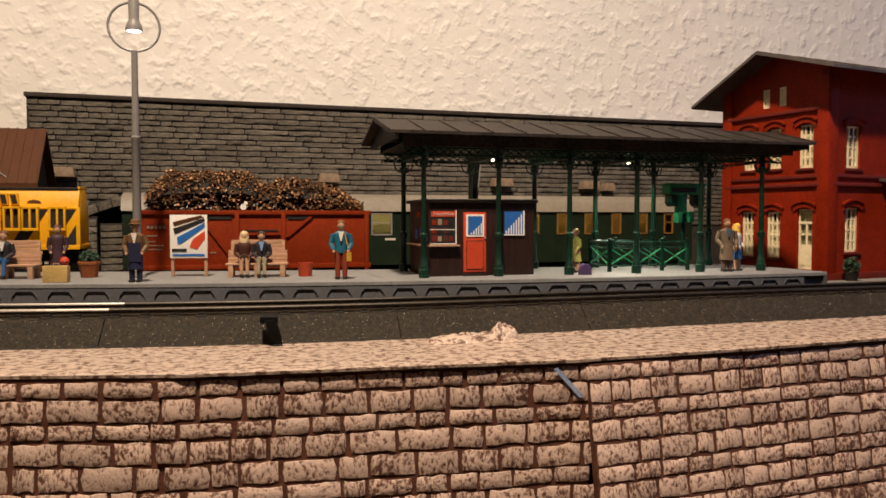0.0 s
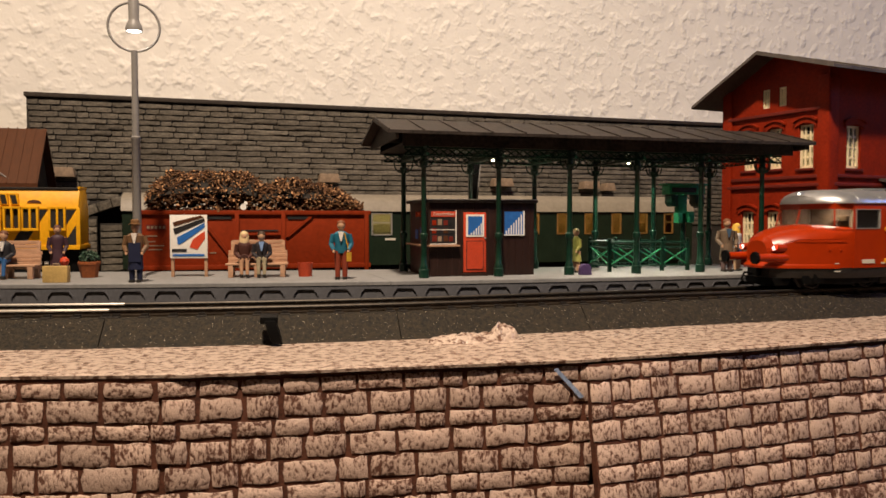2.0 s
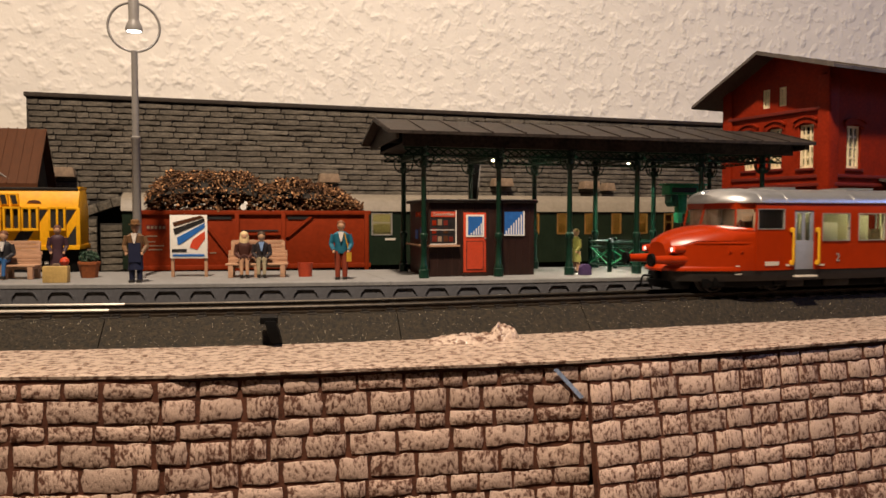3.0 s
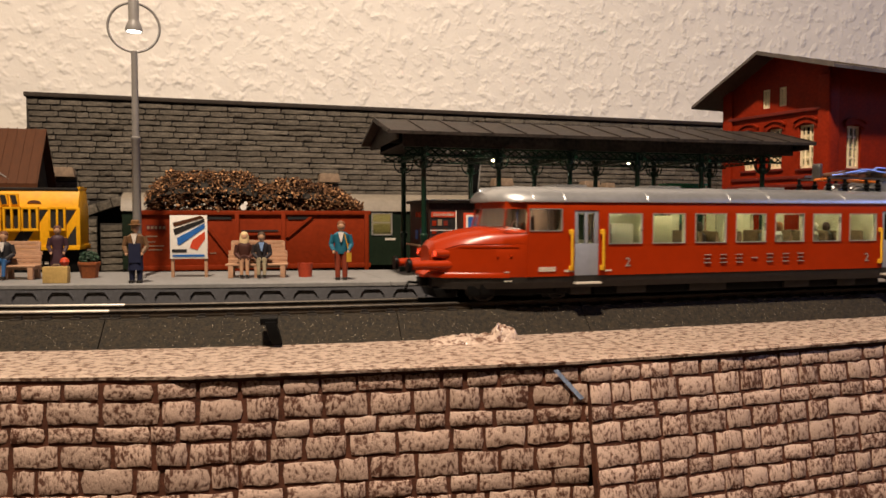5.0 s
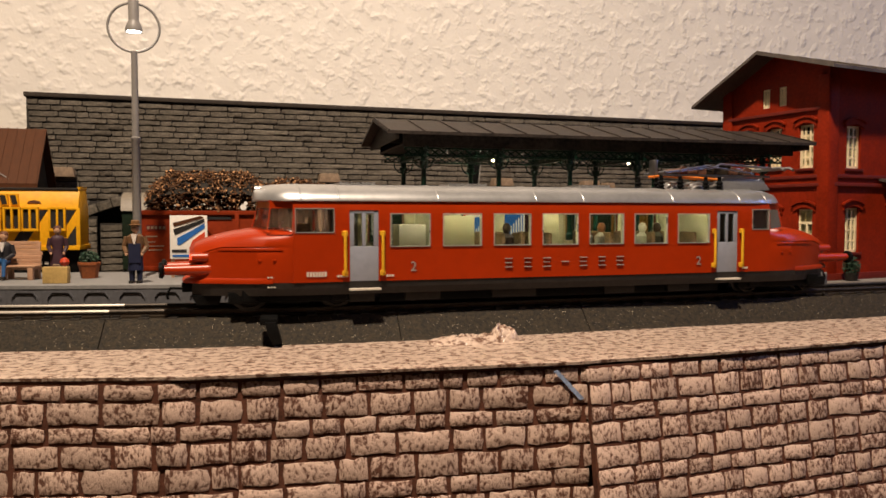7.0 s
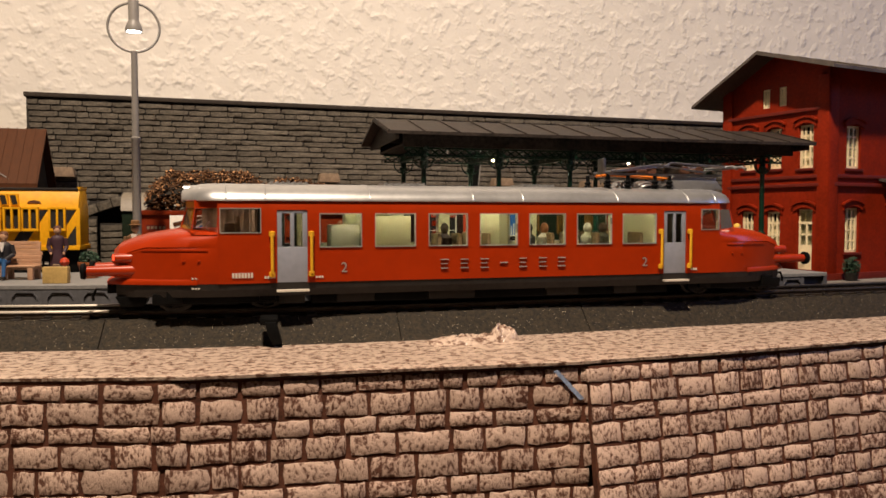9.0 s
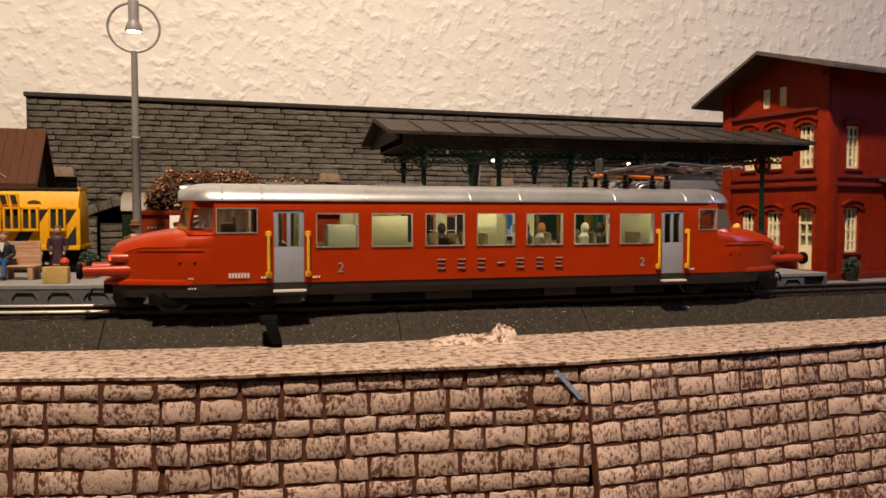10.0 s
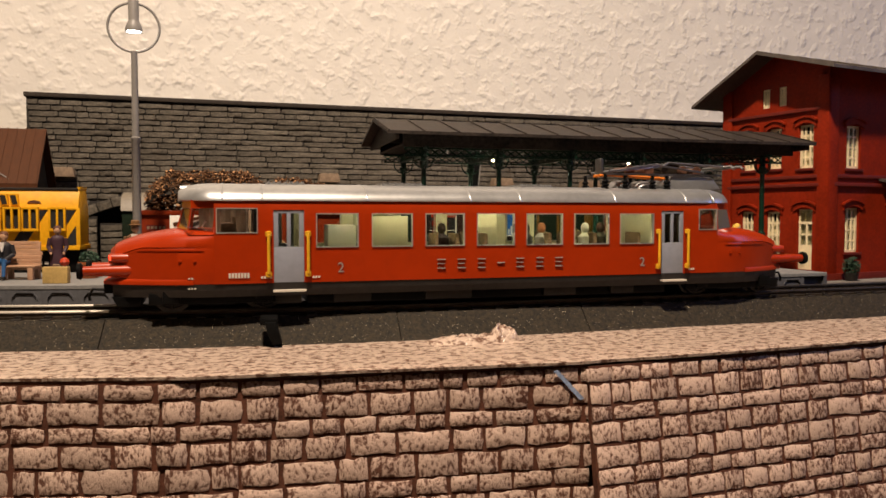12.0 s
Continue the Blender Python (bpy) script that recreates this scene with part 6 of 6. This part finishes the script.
def figurine(place, label, coat, legs, hair, height=20.0, seated=False, skirt=False, long_coat=False, hat=None, shirt=None, extra=None, wide=1.0, long_hair=False, bag=None):
    k = height / 18.9
    m = Mesh()
    mats = [paint(*coat), paint(*legs), paint(*SKIN), paint(*hair), paint(*(shirt or coat)), paint(*(extra or coat)), paint(0.02, 0.018, 0.015), paint(*(bag or coat))]
    up = 0.0
    if seated:
        up = -3.6
        m.slot = 2 if skirt else 1
        for s in (-1.0, 1.0):
            m.rod((s, 0.6, 6.6), (s * 1.1, -3.4, 6.4), 1.15, 0.95, 8)
            m.rod((s * 1.1, -3.2, 6.4), (s * 1.05, -3.9, 1.0), 0.85, 0.6, 8)
        if skirt:
            m.slot = 1
            m.rod((0, 1, 6.8), (0, -3.4, 6.5), 2.1, 1.8, 10)
        m.slot = 6
        for s in (-1.05, 1.05):
            m.box(s - 0.6, s + 0.6, -5.2, -3.2, 0, 1.0)
    else:
        for s in (-1.25, 1.25):
            m.slot = 2 if skirt else 1
            m.rod((s, 0, 0.6), (s * 0.95, 0, 10.0), 0.85, 1.25, 10)
            m.slot = 6
            m.box(s - 0.75, s + 0.75, -1.9, 0.9, 0, 0.9)
        if skirt:
            m.slot = 1
            m.lathe([(2.9, 5.2), (2.3, 9), (1.8, 11)], 12, squash=0.75)
        if long_coat:
            m.slot = 0
            m.lathe([(2.9, 4.6), (2.7, 8), (2.2, 11)], 12, squash=0.75)
    m.slot = 0
    m.lathe([(2.0 * wide, 9.2 + up), (2.2 * wide, 10.4 + up), (2.0 * wide, 12.2 + up), (2.55 * wide, 14.8 + up), (2.5 * wide, 16.0 + up), (1.5, 16.8 + up), (0.8, 17.1 + up)], 14, squash=0.62)
    for s in (-1, 1):
        elbow = (s * 3.25 * wide, 0.1, 12.4 + up)
        m.slot = 0
        m.rod((s * 2.5 * wide, 0, 15.8 + up), elbow, 0.95, 0.85, 8)
        tip = (s * (2.3 if not seated else 1.4) * wide, -2.0 if not seated else -2.6, 10.3 + up + (0.4 if seated else 0))
        m.rod(elbow, tip, 0.85, 0.65, 8)
        m.slot = 2
        m.rod(tip, (tip[0], tip[1] - 0.4, tip[2] - 0.8), 0.55, 0.4, 6)
    if shirt:
        m.slot = 4
        m.prism([(-1.0, 16.8 + up), (1.0, 16.8 + up), (0.2, 13.4 + up), (-0.2, 13.4 + up)], -2.1, -1.0, "y")
    if extra:
        m.slot = 5
        m.box(-1.9, 1.9, -1.85, -1.0, 7.0, 13.6)
        m.lathe([(2.6, 4.4), (2.35, 8), (2.05, 11.2)], 12, squash=0.7)
    m.slot = 2
    m.lathe([(0.7, 16.8 + up), (0.75, 17.5 + up), (1.25, 18.0 + up), (1.42, 18.9 + up), (1.3, 19.7 + up), (0.7, 20.3 + up), (0.1, 20.5 + up)], 12)
    m.slot = 3
    m.lathe([(1.35, 18.9 + up), (1.52, 19.4 + up), (1.4, 20.1 + up), (0.8, 20.7 + up), (0.1, 20.9 + up)], 12, (0, 0.2, 0))
    if long_hair:
        m.lathe([(1.75, 15.6 + up), (1.9, 17.2 + up), (1.7, 19.2 + up), (1.2, 20.4 + up)], 12, (0, 0.55, 0))
    if bag:
        m.slot = 7
        m.box(1.9, 3.6, -2.6, -1.2, 6.4, 9.6)
        m.rod((1.2, -1.7, 16.4), (2.8, -1.9, 9.4), 0.22, n=5)
    if hat:
        m.lathe([(2.2, 19.7 + up), (2.3, 19.9 + up), (1.5, 20.1 + up), (1.4, 21.2 + up), (0.9, 21.6 + up), (0.1, 21.6 + up)], 12)
    m.v = [(x * k, y * k, z * k) for x, y, z in m.v]
    ob = part("figurine", m, mats, place=place, smooth=True)
    return tagged(ob, label, "figurine", "platform figurines")


figurine(at(-21.5, 307, PZ, -8), "painted miniature figurine in brown coat and navy overalls", (0.14, 0.075, 0.035), (0.012, 0.014, 0.035), (0.16, 0.08, 0.03), 20.6, hat=True, shirt=(0.62, 0.55, 0.48), extra=(0.012, 0.015, 0.04), wide=1.12)
figurine(at(54, 297.5, PZ, -12), "painted miniature figurine in teal jacket and red-brown trousers", (0.012, 0.105, 0.16), (0.20, 0.035, 0.015), (0.16, 0.055, 0.02), 21.0, shirt=(0.65, 0.6, 0.55), bag=(0.42, 0.24, 0.02), wide=1.1)
figurine(at(-53, 341, PZ, 5), "painted miniature figurine in dark plum coat holding a red bag", (0.045, 0.02, 0.028), (0.04, 0.02, 0.02), (0.09, 0.035, 0.02), 19.2, skirt=True, long_coat=True)
figurine(at(-71.5, 338, PZ + 0.4, -10), "seated miniature figurine in black jacket and blue trousers", (0.02, 0.018, 0.02), (0.03, 0.10, 0.24), (0.12, 0.045, 0.02), 20.5, seated=True, shirt=(0.65, 0.6, 0.55))
figurine(at(18.5, 318.6, PZ + 0.4, -4), "seated miniature figurine with long blonde hair and dark dress", (0.055, 0.018, 0.012), (0.05, 0.02, 0.015), (0.62, 0.45, 0.24), 20, seated=True, skirt=True, long_hair=True)
figurine(at(25.2, 317.4, PZ + 0.4, -6), "seated miniature figurine in dark jacket and pale trousers", (0.022, 0.018, 0.02), (0.30, 0.25, 0.16), (0.05, 0.025, 0.012), 20, seated=True, shirt=(0.2, 0.3, 0.5))
figurine(at(226, 287.6, PZ, -15), "painted miniature figurine in a long beige-grey coat", (0.13, 0.09, 0.058), (0.09, 0.055, 0.05), (0.16, 0.06, 0.025), 21.5, long_coat=True, wide=1.2, shirt=(0.05, 0.09, 0.14))
figurine(at(233.5, 290, PZ, 30), "painted miniature figurine with blonde hair and blue skirt", (0.5, 0.46, 0.42), (0.02, 0.09, 0.24), (0.66, 0.40, 0.06), 19.6, skirt=True, long_hair=True)
figurine(at(159.0, 303, PZ, -60), "painted miniature figurine in a yellow-green dress", (0.22, 0.22, 0.05), (0.24, 0.23, 0.06), (0.30, 0.2, 0.06), 17.6, skirt=True, wide=0.7)
t = thing("handbag", at(-50.2, 338.4, PZ), "small round red handbag", "bag")
part("bag_body", Mesh().lathe([(0.2, 4.8), (1.4, 5.4), (1.9, 6.6), (1.4, 7.8), (0.3, 8.4)], 12).rod((0, 0, 0), (0, 0, 5.2), 0.25), SIGNRED, t, smooth=True)

# passengers in the car, plain seated shapes
for x, y, coat, hair in ((-21.5, -10, (0.05, 0.03, 0.03), (0.05, 0.03, 0.02)), (14.5, -10, (0.5, 0.46, 0.40), (0.30, 0.12, 0.05)), (9.0, -9, (0.10, 0.10, 0.09), (0.05, 0.03, 0.02)), (31, -10, (0.55, 0.52, 0.42), (0.55, 0.52, 0.45)), (37, -10, (0.09, 0.08, 0.06), (0.06, 0.03, 0.02))):
    m = Mesh()
    m.lathe([(2.3, 26), (2.6, 29), (2.6, 32), (1.0, 33.4)], 10, (x, y, 0), 0.8)
    m.slot = 1
    m.lathe([(0.7, 33.2), (1.4, 34.2), (1.5, 35.4), (0.9, 36.6), (0.1, 36.9)], 10, (x, y, 0))
    part("passenger_figurine", m, [paint(*coat), paint(*hair)], car, "plain painted seated figurine", smooth=True)

# ---- the glossy tape on the stone facing ----
t = thing("clear_tape", at(98.2, front_y(98) - 0.2, -3.0, -6), "short glossy bluish strip of clear tape on the stone facing", "tape")
part("strip", Mesh().prism([(-7.4, 0.6), (-6.2, 0.9), (1.4, -7.2), (0.2, -7.6)], -0.25, -0.1, "y"), mat("tape_gloss", (0.30, 0.38, 0.55), 0.12, vary=0.2, scale=200, coat=0.6), t)

# ---- stones of the front facing, one by one ----
variants = [stone_mesh(11.0, 4.6, 0.36, rng, 0.5) for _ in range(28)]
COURSES = (4.4, 6.0, 4.5, 6.0, 6.2, 4.8, 5.8, 4.4, 6.1, 4.7, 5.6, 6.2, 4.6)
made = {}
for group, seed in ((PANELS[:3], 31), (PANELS[3:], 32)):
    prng = random.Random(seed)
    total = sum(p[1] for p in group)
    z = -1.7 if seed == 31 else -1.9
    for h in COURSES:
        s = prng.uniform(-9, -2) if seed == 31 else prng.uniform(-1.5, 0.2)
        while s < total:
            w = prng.choice((6.6, 8.6, 9.6, 10.6, 11.8, 13.4)) * prng.uniform(0.92, 1.08)
            mid = s + w / 2
            k = 0
            while k < len(group) - 1 and mid > group[k][1]:
                mid -= group[k][1]
                k += 1
            v = prng.randrange(len(variants))
            hh = (h - prng.choice((0.75, 0.85, 1.0))) / 4.6
            q = at(mid, 0, z - h / 2 + prng.uniform(-0.12, 0.12), 0, 0, prng.uniform(-0.8, 0.8)) @ Matrix.Diagonal(((w - prng.choice((0.5, 0.7, 1.1))) / 11.0, 1, hh, 1))
            if v in made:
                again(made[v], q, group[k][0])
            else:
                made[v] = part("stone", variants[v], STONE, group[k][0], place=q, smooth=True)
            s += w
        z -= h

# ---- what moves ----
TRAVEL = [(0, 424.5), (0.5, 402), (1.0, 379.6), (1.5, 357.6), (2.0, 335.2), (2.5, 312.3), (3.0, 289.6), (3.5, 266.8), (4.0, 243.9), (4.5, 221), (5.0, 198.3), (5.5, 175.7),
          (6.0, 153.9), (6.5, 134.6), (7.0, 122.2), (7.5, 113.6), (8.0, 107.4), (8.5, 103.2), (9.0, 100.6), (9.5, 99.6), (10.5, 99.6), (12.0, 99.6)]


def travel(t):
    ts, xs = [p[0] for p in TRAVEL], [p[1] for p in TRAVEL]
    return float(np.interp(t, ts, xs))


def car_pose(x):
    a, b = bend(x - 76), bend(x + 76)
    return at(x, (a + b) / 2, 0, math.degrees(math.atan2(b - a, 152)))


def motions():
    walk(car, [(t, car_pose(x)) for t, x in TRAVEL])
    for wheel, wx in wheelsets:
        rows = [(k / 10, at(wx, 0, TOP + 5.35, 0, 0, math.degrees((travel(k / 10) - 99.6) / 5.35))) for k in range(0, 121)]
        walk(wheel, rows)


motions()
